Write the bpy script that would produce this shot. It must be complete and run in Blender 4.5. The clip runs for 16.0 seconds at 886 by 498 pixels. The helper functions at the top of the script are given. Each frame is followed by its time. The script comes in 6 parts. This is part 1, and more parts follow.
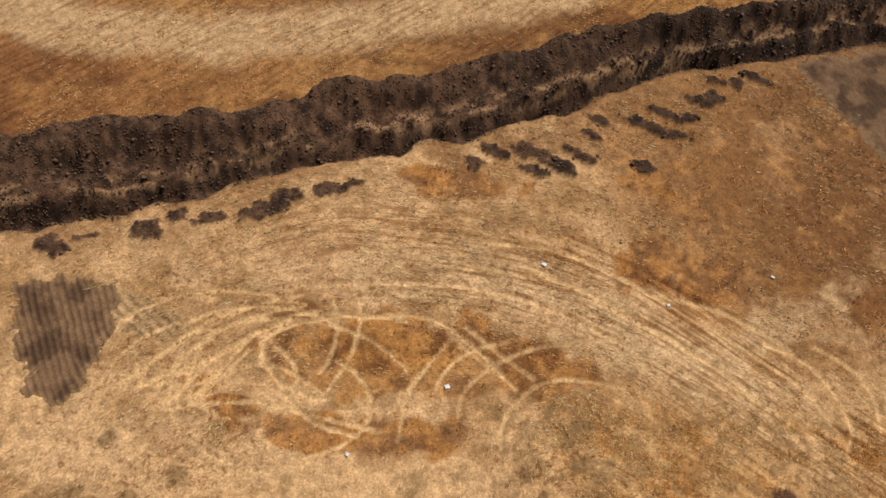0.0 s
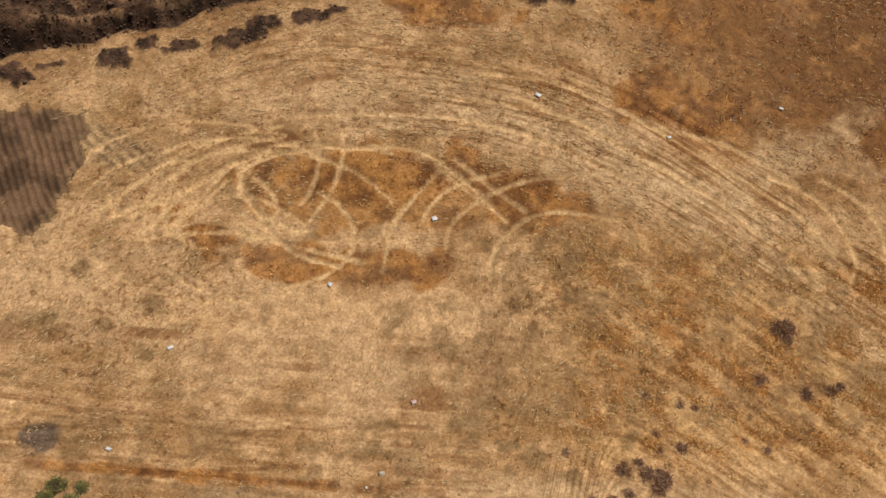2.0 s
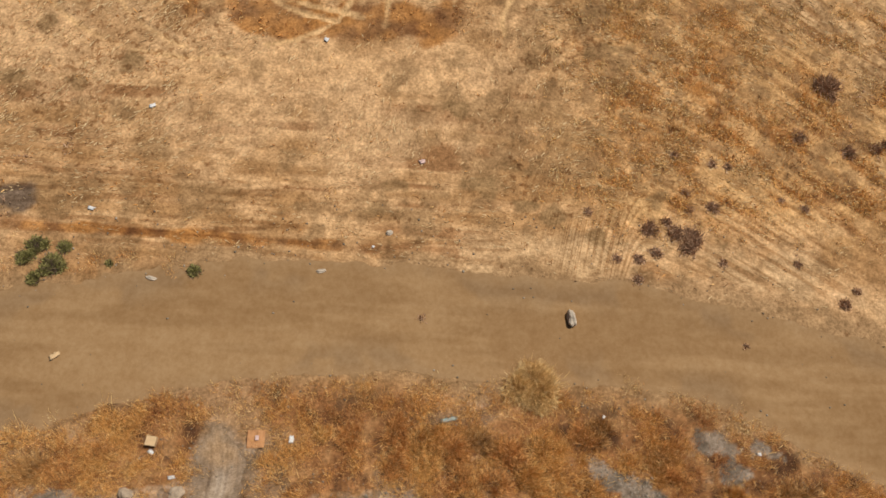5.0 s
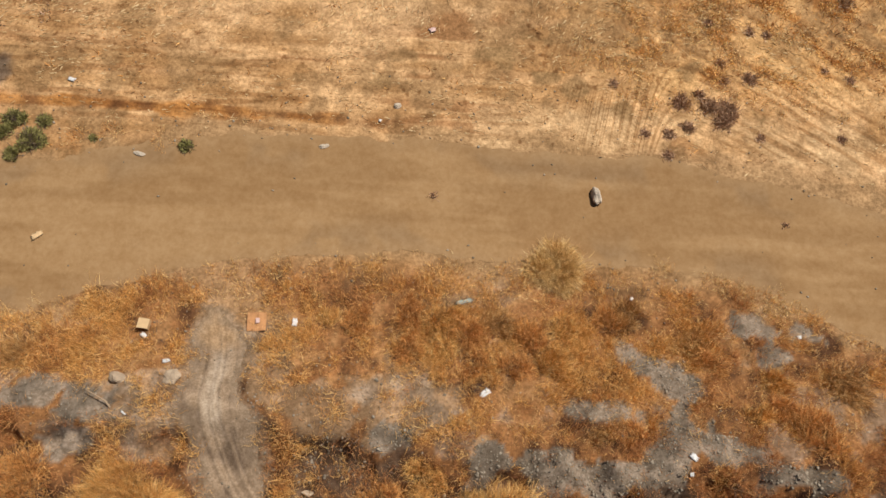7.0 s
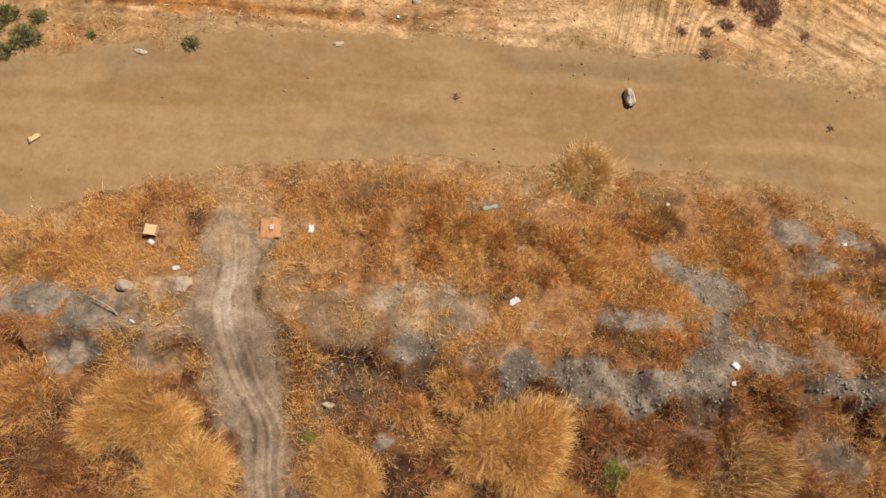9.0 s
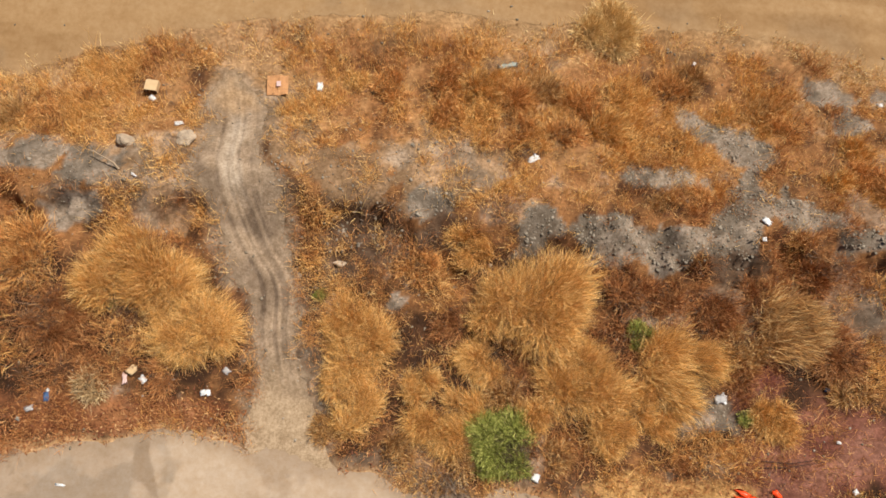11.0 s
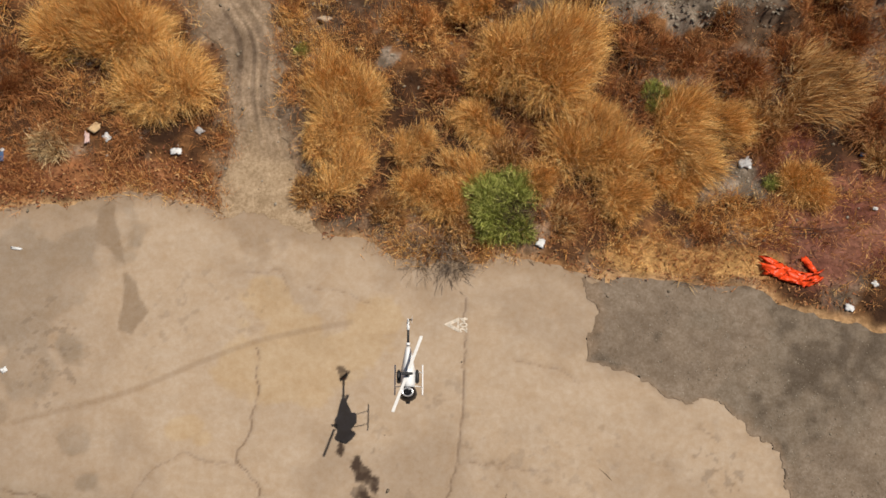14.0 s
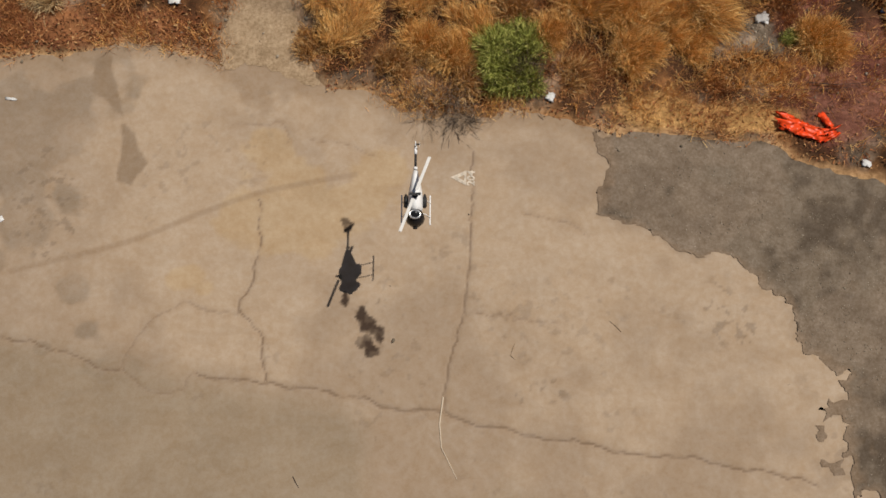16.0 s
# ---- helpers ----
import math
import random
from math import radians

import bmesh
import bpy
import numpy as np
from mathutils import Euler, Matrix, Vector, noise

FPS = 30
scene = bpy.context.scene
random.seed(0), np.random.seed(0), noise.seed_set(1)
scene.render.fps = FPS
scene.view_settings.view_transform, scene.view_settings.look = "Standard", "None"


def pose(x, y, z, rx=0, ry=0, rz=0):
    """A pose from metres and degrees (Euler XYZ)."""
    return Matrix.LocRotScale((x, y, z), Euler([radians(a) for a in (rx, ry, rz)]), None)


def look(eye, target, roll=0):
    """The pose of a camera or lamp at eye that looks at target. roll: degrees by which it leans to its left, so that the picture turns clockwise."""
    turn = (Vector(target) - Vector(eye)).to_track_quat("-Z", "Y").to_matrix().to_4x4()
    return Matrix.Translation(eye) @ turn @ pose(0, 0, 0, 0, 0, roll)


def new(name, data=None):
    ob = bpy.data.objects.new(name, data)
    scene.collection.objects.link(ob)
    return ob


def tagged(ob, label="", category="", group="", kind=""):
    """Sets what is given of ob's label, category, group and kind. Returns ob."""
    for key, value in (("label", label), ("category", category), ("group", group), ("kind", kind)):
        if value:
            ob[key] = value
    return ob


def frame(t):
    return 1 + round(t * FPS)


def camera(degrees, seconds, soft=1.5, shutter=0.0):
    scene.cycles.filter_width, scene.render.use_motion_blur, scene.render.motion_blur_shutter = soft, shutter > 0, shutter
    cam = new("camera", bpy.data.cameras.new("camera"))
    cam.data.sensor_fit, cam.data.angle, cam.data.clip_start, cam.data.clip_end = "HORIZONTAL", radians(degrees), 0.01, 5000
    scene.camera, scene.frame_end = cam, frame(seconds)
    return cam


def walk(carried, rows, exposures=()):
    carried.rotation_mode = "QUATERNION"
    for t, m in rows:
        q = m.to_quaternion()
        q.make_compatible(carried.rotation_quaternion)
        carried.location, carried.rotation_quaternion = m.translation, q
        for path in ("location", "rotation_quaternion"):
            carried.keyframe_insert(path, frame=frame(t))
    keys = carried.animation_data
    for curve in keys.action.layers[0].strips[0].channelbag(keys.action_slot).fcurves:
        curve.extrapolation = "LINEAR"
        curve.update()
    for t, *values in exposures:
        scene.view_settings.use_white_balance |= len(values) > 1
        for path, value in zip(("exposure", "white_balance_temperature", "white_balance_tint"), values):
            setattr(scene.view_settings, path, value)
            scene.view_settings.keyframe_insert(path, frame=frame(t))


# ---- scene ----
cam = camera(59.0, 16.0, 1.6)
# seconds, x, y, z, and the turn about x, y and z
PATH = [
    (0.0, -0.146, 12.211, 27.622, 41.75, -2.58, 2.89),
    (0.5, 0.089, 11.760, 26.782, 41.08, -2.46, 2.88),
    (1.0, 0.343, 11.449, 26.009, 39.27, -2.33, 2.94),
    (1.5, 0.527, 11.197, 25.323, 37.05, -2.26, 2.94),
    (2.0, 0.693, 10.917, 24.622, 35.04, -2.20, 2.96),
    (2.5, 0.713, 10.402, 23.843, 33.70, -2.24, 2.78),
    (3.0, 0.681, 9.976, 23.170, 32.15, -2.22, 2.61),
    (3.5, 0.651, 9.587, 22.504, 30.64, -2.11, 2.51),
    (4.0, 0.581, 9.243, 21.853, 29.21, -2.09, 2.39),
    (4.5, 0.602, 8.874, 21.176, 28.04, -1.96, 2.34),
    (5.0, 0.581, 8.619, 20.562, 26.73, -1.87, 2.24),
    (7.5, 0.379, 7.557, 17.822, 21.78, -1.32, 1.94),
    (8.0, 0.256, 7.443, 17.475, 20.89, -1.32, 1.84),
    (8.5, 0.076, 7.321, 17.145, 19.95, -1.38, 1.84),
    (11.0, -0.214, 5.128, 15.370, 16.73, -1.02, 1.82),
    (11.5, -0.202, 4.544, 14.982, 16.15, -0.94, 1.83),
    (12.0, -0.173, 3.980, 14.584, 15.79, -0.91, 1.86),
    (12.5, -0.069, 3.449, 14.175, 15.40, -0.73, 1.90),
    (13.0, -0.033, 2.919, 13.765, 15.01, -0.79, 1.85),
    (13.5, 0.027, 2.416, 13.360, 14.56, -0.77, 1.87),
    (14.0, 0.040, 1.760, 12.930, 14.69, -0.92, 1.86),
    (14.5, 0.051, 1.302, 12.625, 13.95, -0.96, 1.82),
    (15.0, 0.071, 0.866, 12.432, 13.12, -0.90, 1.89),
    (15.5, 0.052, 0.376, 12.273, 12.71, -0.92, 1.95),
    (16.0, 0.000, 0.000, 12.177, 12.31, -0.99, 2.09),
]
walk(cam, [(r[0], pose(*r[1:])) for r in PATH], [(0.0, -0.32), (2.0, -0.48), (4.0, -0.46), (5.0, -0.36), (8.5, 0.0), (12.0, 0.15), (13.5, -0.12), (16.0, -0.48)])

# ---- light: high clear sun from behind the hill ----
SUN_DIR = Vector((0.44, 0.22, 1.0)).normalized()
world = bpy.data.worlds.new("sky")
scene.world = world
world.use_nodes = True
wn = world.node_tree.nodes
wn.clear()
sky = wn.new("ShaderNodeTexSky")
sky.sky_type = "NISHITA"
sky.sun_disc = False
sky.sun_elevation = math.asin(SUN_DIR.z)
sky.sun_rotation = math.atan2(SUN_DIR.x, SUN_DIR.y)
sky.dust_density = 2.0
bg = wn.new("ShaderNodeBackground")
bg.inputs["Strength"].default_value = 0.04
wo = wn.new("ShaderNodeOutputWorld")
world.node_tree.links.new(sky.outputs[0], bg.inputs["Color"])
world.node_tree.links.new(bg.outputs[0], wo.inputs["Surface"])
sun = new("sun", bpy.data.lights.new("sun", "SUN"))
sun.data.energy = 5.0
sun.data.angle = radians(0.5)
sun.data.color = (1.0, 0.94, 0.84)
sun.matrix_world = look(SUN_DIR * 60, (0, 0, 0))


# ---- noise, distances and shapes of the land ----
TABLE = np.random.default_rng(5).random((8, 256, 256))


def value_noise(x, y, seed):
    xi, yi = np.floor(x).astype(int), np.floor(y).astype(int)
    u, v = x - xi, y - yi
    u, v = u * u * (3 - 2 * u), v * v * (3 - 2 * v)
    g = TABLE[seed % 8]
    x0, x1, y0, y1 = (xi + 37 * seed) % 256, (xi + 1 + 37 * seed) % 256, yi % 256, (yi + 1) % 256
    return (g[x0, y0] * (1 - u) + g[x1, y0] * u) * (1 - v) + (g[x0, y1] * (1 - u) + g[x1, y1] * u) * v


def fbm(x, y, size, octaves=4, seed=0, turned=True):
    """Fractal noise about 0 to 1; size: metres of the largest lumps."""
    total, amp, norm = 0, 1.0, 0
    for k in range(octaves):
        if turned:
            x, y = 0.8 * x + 0.6 * y, 0.8 * y - 0.6 * x
        total = total + amp * value_noise(x / size * 2 ** k, y / size * 2 ** k, seed + k)
        norm += amp
        amp *= 0.55
    return np.clip((total / norm - 0.5) * 1.7 + 0.5, 0, 1)


def ramp(v, a, b):
    s = np.clip((v - a) / (b - a), 0, 1)
    return s * s * (3 - 2 * s)


def line_distance(x, y, pts):
    """Metres to a line, where it is nearer than about 3; far off, a large number."""
    x, y = np.asarray(x, float), np.asarray(y, float)
    best = np.full(x.shape, 1e9)
    px, py = [q[0] for q in pts], [q[1] for q in pts]
    near = (x > min(px) - 3) & (x < max(px) + 3) & (y > min(py) - 3) & (y < max(py) + 3)
    xs, ys = x[near], y[near]
    if len(xs) == 0:
        return best
    d = np.full(xs.shape, 1e9)
    for (ax, ay), (bx, by) in zip(pts[:-1], pts[1:]):
        dx, dy = bx - ax, by - ay
        s = np.clip(((xs - ax) * dx + (ys - ay) * dy) / (dx * dx + dy * dy), 0, 1)
        d = np.minimum(d, np.hypot(xs - ax - s * dx, ys - ay - s * dy))
    best[near] = d
    return best


def smooth_line(pts, n=5):
    """A Catmull-Rom line through the points."""
    p = [pts[0], *pts, pts[-1]]
    out = []
    for a, b, c, d in zip(p, p[1:], p[2:], p[3:]):
        for k in range(n):
            s = k / n
            out.append(tuple(0.5 * (2 * b[i] + (c[i] - a[i]) * s + (2 * a[i] - 5 * b[i] + 4 * c[i] - d[i]) * s * s
                                    + (3 * b[i] - a[i] - 3 * c[i] + d[i]) * s ** 3) for i in (0, 1)))
    return out + [tuple(pts[-1])]


def inside_poly(x, y, pts):
    """Signed distance to a polygon: positive inside."""
    hit = np.zeros(np.shape(x), bool)
    for (ax, ay), (bx, by) in zip(pts, pts[1:] + pts[:1]):
        if ay != by:
            hit ^= ((ay > y) != (by > y)) & (x < (bx - ax) * (y - ay) / (by - ay) + ax)
    return np.where(hit, 1, -1) * line_distance(x, y, pts + pts[:1])


def blobs(x, y, spots, rough=0.35, size=0.5, seed=3):
    """0 to 1 inside ragged ellipses (x, y, rx, ry)."""
    out = np.zeros(np.shape(x))
    edge = (fbm(x, y, size, 4, seed) - 0.5) * 2 * rough
    for cx, cy, rx, ry in spots:
        d = np.hypot((x - cx) / rx, (y - cy) / ry) + edge
        out = np.maximum(out, 1 - ramp(d, 0.75, 1.1))
    return out


def clods(x, y):
    """0 to 1 inside the smears of soil dragged out of the ditch."""
    out = np.zeros(np.shape(x))
    edge = (fbm(x, y, 0.35, 4, 3) - 0.5) * 0.9
    for spots, (ca, sa) in ((CLODS_NEAR, (0.94, 0.35)), (CLODS_FAR, (0.93, -0.36))):
        for cx, cy, rx, ry in spots:
            d = np.hypot(((x - cx) * ca + (y - cy) * sa) / (1.2 * rx), ((y - cy) * ca - (x - cx) * sa) / (1.25 * ry)) + edge
            out = np.maximum(out, 1 - ramp(d, 0.75, 1.05))
    return out


PROFILE_Y = [-60, 5.8, 6.7, 8.6, 9.3, 9.7, 10.3, 11.6, 13.1, 14.5, 16.6, 19, 21.5, 25.3, 28.2, 31, 33.5, 38, 45, 60, 90, 200, 900]
PROFILE_Z = [0, 0, 0.03, 0.28, 0.36, 0.46, 0.92, 0.58, 0.22, 0.33, 0.38, 0.55, 0.76, 1.42, 1.98, 2.65, 3.4, 4.6, 6.2, 9.2, 13, 20, 40]
CROSS_Y = [-60, 6, 9, 14, 17, 20, 25, 33, 38, 60, 200]
CROSS_X = [0, 0, -0.02, -0.042, -0.06, -0.062, -0.05, -0.042, -0.035, -0.02, 0]
BANK_X = [-12, -5, -3.7, -2.6, -1.0, 0.1, 1.2, 2.9, 4.4, 5.8, 6.9, 8.7, 14]
BANK_DY = [0.2, 0.4, 0.6, 0.4, 0.1, 0.1, -0.1, -0.35, -0.5, -0.6, -0.2, -0.5, -0.4]
DITCH_X = [-60, -18.1, -13.75, -9.45, -4.9, 0, 5, 10.5, 21.3, 60]
DITCH_Y = [24, 32.95, 33.93, 35.65, 37.5, 39.07, 41.2, 44.1, 47.15, 58]
CREST_X = [-60, -19.4, -15, -10.1, -6.6, -5.9, -2.9, 2.4, 8, 13.8, 22, 60]
CREST_Y = [27.5, 36.1, 37.7, 38.1, 39.6, 40.4, 41.3, 43.6, 45.7, 47.3, 49.1, 60]
TRACK_LINES = [smooth_line(p) for p in (
    [(-4.34, 31.14), (-4.03, 30.11), (-4.17, 28.96), (-4.5, 28.26)],
    [(-3.22, 31.13), (-3.2, 29.96), (-3.5, 28.8), (-4.1, 27.64)],
    [(0.32, 30.3), (1.59, 29.29), (2.82, 28.52)],
    [(0.98, 30.61), (2.24, 29.69), (3.69, 28.78)],
    [(2.5, 26.0), (2.43, 26.64), (2.83, 27.53), (3.59, 28.37), (4.9, 28.88), (7.21, 28.75)],
    [(0.83, 27.02), (1.09, 28.13), (2.26, 29.24), (3.8, 30.06), (5.15, 30.3)],
    [(-1.3, 25.98), (-1.13, 27.7), (-0.37, 28.98), (0.45, 30.08)],
    [(-0.08, 28.02), (0.3, 28.82), (1.14, 29.59), (2.68, 30.19)],
    [(-5.84, 27.92), (-6.76, 28.95), (-6.66, 29.63), (-5.33, 30.23), (-3.17, 30.67), (-1.38, 30.61)],
    [(0.92, 34.21), (3.76, 34.23), (6.36, 33.61), (9.13, 32.29), (11.77, 30.88), (14.25, 29.25), (15.63, 27.19)],
    [(1.88, 33.79), (4.94, 32.87), (7.69, 31.46), (10.55, 30.09)],
    [(14.99, 31.01), (16.23, 30.3), (17.04, 29.24), (17.04, 27.72)],
    [(7.98, 32.66), (10.75, 32.3), (12.98, 31.43), (14.43, 30.39)],
    [(-10.28, 27.09), (-9.56, 28.48), (-7.93, 29.99), (-5.43, 30.92)],
    [(-11.06, 27.69), (-9.71, 29.14), (-7.41, 30.74)],
    [(-11.5, 27.3), (-10.1, 28.9), (-8.2, 30.4), (-5.6, 31.3)],
    [(-9.5, 26.9), (-8.7, 28.2), (-7.2, 29.5), (-5.9, 30.2)],
    [(-9.5, 27.0), (-8.0, 28.0), (-6.5, 28.4), (-5.0, 27.9), (-4.0, 27.3)],
    [(-10.0, 26.4), (-7.0, 26.9), (-4.5, 26.6), (-2.0, 26.2)],
    [(-8.8, 29.3), (-8.2, 28.2), (-8.6, 27.2)],
    [(0.6, 33.1), (3.6, 33.0), (6.0, 32.4), (8.6, 31.2), (10.8, 29.9), (12.8, 28.2)],
    [(-5.5, 31.6), (-2.0, 32.2), (1.6, 32.2), (5.0, 31.5), (7.6, 30.4)])]
# the oval left by turning wheels, and the bows beside it
TRACK_LINES += [smooth_line(p, 3) for p in (
    [(-4.34, 30.52), (-5.6, 30.12), (-6.54, 29.62), (-6.81, 29.0), (-6.56, 28.36), (-5.88, 27.76), (-4.85, 27.31), (-4.07, 27.28)],
    [(-3.23, 30.63), (-5.26, 30.61), (-6.4, 30.09), (-7.22, 29.51), (-7.94, 28.45), (-8.41, 27.75), (-8.84, 26.94)],
    [(-10.99, 27.15), (-9.62, 27.97), (-8.38, 28.7), (-7.14, 29.63), (-5.82, 30.28)],
    [(-10.27, 27.36), (-8.89, 28.26), (-8.03, 28.99)],
    [(-8.67, 27.07), (-7.89, 28.13), (-7.23, 28.96)],
    [(-3.22, 30.54), (-1.62, 30.87), (-0.17, 30.72), (0.9, 30.1), (1.96, 29.31), (3.0, 28.32)],
    [(-11.28, 28.05), (-10.93, 27.31), (-10.25, 27.25)],
    [(-6.35, 28.27), (-5.39, 27.04), (-4.33, 26.29), (-2.77, 26.01)],
    [(13.04, 30.99), (14.27, 30.51), (15.23, 29.69), (15.75, 28.73), (15.95, 27.87), (15.62, 26.98)])]
# the oval left by turning wheels, and the bows beside it
TRACK_LINES += [smooth_line(p, 3) for p in (
    [(-4.34, 30.52), (-5.6, 30.12), (-6.54, 29.62), (-6.81, 29.0), (-6.56, 28.36), (-5.88, 27.76), (-4.85, 27.31), (-4.07, 27.28)],
    [(-3.23, 30.63), (-5.26, 30.61), (-6.4, 30.09), (-7.22, 29.51), (-7.94, 28.45), (-8.41, 27.75), (-8.84, 26.94)],
    [(-10.99, 27.15), (-9.62, 27.97), (-8.38, 28.7), (-7.14, 29.63), (-5.82, 30.28)],
    [(-10.27, 27.36), (-8.89, 28.26), (-8.03, 28.99)],
    [(-8.67, 27.07), (-7.89, 28.13), (-7.23, 28.96)],
    [(-3.22, 30.54), (-1.62, 30.87), (-0.17, 30.72), (0.9, 30.1), (1.96, 29.31), (3.0, 28.32)],
    [(-11.28, 28.05), (-10.93, 27.31), (-10.25, 27.25)],
    [(-6.35, 28.27), (-5.39, 27.04), (-4.33, 26.29), (-2.77, 26.01)],
    [(13.04, 30.99), (14.27, 30.51), (15.23, 29.69), (15.75, 28.73), (15.95, 27.87), (15.62, 26.98)])]
for turn in np.random.default_rng(4).uniform(0, 1, (9, 5)):
    mid, size, start = (-9.4 + 4.0 * turn[0], 25.9 + 2.4 * turn[1]), 1.3 + 1.9 * turn[2], 6.3 * turn[3]
    TRACK_LINES.append([(mid[0] + 1.6 * size * math.cos(start + q), mid[1] + size * math.sin(start + q)) for q in np.linspace(0, 1.0 + 1.3 * turn[4], 9)])
RUST = [(-1.95, 29.6, 4.4, 1.6), (3.6, 29.5, 2.4, 1.1), (-9.0, 27.5, 0.8, 0.5), (-7.6, 26.7, 1.0, 0.4), (10.4, 33.8, 3.1, 1.5), (15.8, 36.1, 3.2, 2.4),
        (-4.3, 25.9, 2.4, 0.7), (16.7, 33.4, 1.9, 1.5), (-1.0, 26.0, 2.6, 0.9), (10.5, 23.4, 3.4, 1.8), (7.7, 23.4, 2.3, 1.0),
        (13.1, 21.3, 2.2, 1.3), (1.0, 37.0, 2.6, 0.8), (12.0, 38.0, 4.0, 2.4), (16.6, 26.2, 1.2, 1.6)]
# smears of dragged soil: middle, half length, half width
CLODS_NEAR = [(-7.65, 34.9, 1.0, 0.4), (-7.0, 35.5, 0.7, 0.3), (-5.2, 36.1, 0.8, 0.3), (-4.3, 36.4, 0.5, 0.15), (-9.9, 34.2, 0.55, 0.3), (-12.2, 33.5, 0.55, 0.35), (-11.2, 34.2, 0.4, 0.3),
              (-16.1, 32.6, 0.4, 0.3), (-15.5, 32.4, 0.4, 0.3), (-14.6, 33.0, 0.4, 0.15)]
CLODS_FAR = [(4.0, 38.75, 1.1, 0.24), (4.5, 38.3, 0.9, 0.22), (3.7, 37.95, 0.7, 0.22), (5.6, 38.95, 0.8, 0.22), (6.2, 38.75, 0.35, 0.25), (8.5, 38.5, 0.5, 0.35), (9.0, 40.75, 1.0, 0.26), (10.2, 40.5, 0.6, 0.2),
             (8.4, 41.0, 0.4, 0.3), (9.8, 41.6, 0.8, 0.22), (10.9, 41.5, 0.6, 0.24), (6.3, 40.05, 0.6, 0.2), (6.7, 40.9, 0.5, 0.22), (11.3, 42.5, 0.6, 0.25), (12.2, 42.8, 0.4, 0.35), (12.4, 43.8, 0.5, 0.2),
             (13.3, 43.8, 0.35, 0.3), (14.4, 44.1, 0.7, 0.25), (1.0, 38.0, 0.4, 0.35), (1.8, 38.7, 0.6, 0.3), (3.2, 38.8, 0.5, 0.3)]
GREY = [(3.14, 9.95, 0.9, 0.42), (4.3, 9.9, 1.1, 0.45), (5.2, 9.8, 0.8, 0.42), (8.4, 9.9, 1.0, 0.35), (5.3, 12.6, 0.55, 0.35), (6.2, 11.95, 0.5, 0.7),
        (6.35, 11.0, 0.6, 0.7), (4.5, 11.3, 0.9, 0.3), (9.0, 13.5, 1.0, 0.5), (8.6, 12.9, 0.6, 0.5), (7.2, 10.5, 0.6, 0.4), (-8.2, 11.1, 0.5, 0.35),
        (1.65, 9.9, 0.4, 0.55), (-7.5, 10.1, 0.7, 0.35), (5.8, 10.2, 0.5, 0.4), (-7.2, 11.0, 0.6, 0.45), (-1.0, 8.45, 0.35, 0.3), (5.1, 6.7, 0.5, 0.4),
        (3.9, 6.7, 0.45, 0.3), (-0.5, 10.4, 0.45, 0.3)]
BARE = [(-1.8, 11.1, 1.5, 0.6), (0.5, 11.3, 1.1, 0.5), (-3.2, 11.6, 0.5, 0.6), (-5.3, 10.8, 0.9, 0.45), (-6.5, 11.2, 0.7, 0.5), (-4.6, 13.2, 0.9, 1.0), (1.6, 10.4, 0.5, 0.5), (-5.8, 10.2, 0.7, 0.3)]
OLIVE_SPOTS = [(3.46, 25.14), (3.95, 25.44), (5.43, 27.01), (5.03, 26.44), (6.31, 25.92), (5.41, 25.53), (6.2, 25.29), (2.97, 21.55), (1.89, 20.88), (3.34, 20.35), (1.05, 23.3), (-1.25, 19.86),
               (-0.79, 20.64), (-10.5, 23.27), (-12.32, 23.33), (-13.25, 27.0), (-11.69, 25.22), (-8.84, 24.01), (5.74, 21.6), (7.38, 20.97), (8.94, 19.78), (5.31, 19.5), (3.89, 20.12)]
TILLED_A = [(-16.67, 30.65), (-15.23, 31.01), (-14.44, 31.35), (-13.04, 31.11), (-12.39, 29.36), (-12.97, 27.74), (-13.58, 26.34), (-14.86, 26.5), (-16.04, 28.61)]
FAN = [(-13.4, 31.2), (-10.66, 30.54), (-9.78, 29.47), (-10.86, 28.58), (-12.8, 29.2)]
TILLED_B = [(16.4, 45.2), (25, 48.0), (30, 38), (19.6, 40.2), (17.6, 42.8)]
PATH_LINE = smooth_line([(-4.9, 15.0), (-5.0, 14.2), (-4.45, 12.4), (-4.36, 11.0), (-3.9, 9.75), (-3.32, 8.8), (-3.25, 7.75), (-3.0, 6.6), (-2.9, 5.4)])
ROAD_X = [-60, -11, -9.5, -7.4, -5.2, -2.7, 0, 3.7, 6.5, 9.3, 13.6, 60]
ROAD_TOP = [6, 16.7, 16.9, 17.45, 17.95, 18.05, 18.1, 18.0, 18.1, 17.6, 16.75, 2]
ROAD_LOW = [2, 12.7, 13.1, 13.8, 14.4, 14.9, 15.0, 14.9, 15.05, 14.3, 12.2, -4]
PAD_X = [-40, -7.8, -6.3, -5.5, -4.5, -3.5, -2.1, -1.0, -0.1, 0.75, 1.55, 2.55, 3.2, 4.6, 5.5, 6.5, 7.6, 40]
PAD_Y = [5.2, 5.45, 5.7, 5.98, 5.86, 5.7, 5.45, 5.15, 4.85, 4.95, 5.03, 4.86, 4.73, 4.64, 4.57, 4.25, 3.97, 2]
GRAVEL_Y = [-60, -12, -0.9, -0.2, 0.94, 1.46, 2.4, 2.75, 3.0, 3.3, 3.35, 3.8, 4.95, 8]
GRAVEL_X = [6.3, 6.2, 6.3, 6.45, 6.3, 6.0, 5.15, 4.6, 3.8, 3.0, 2.62, 2.43, 2.52, 2.6]


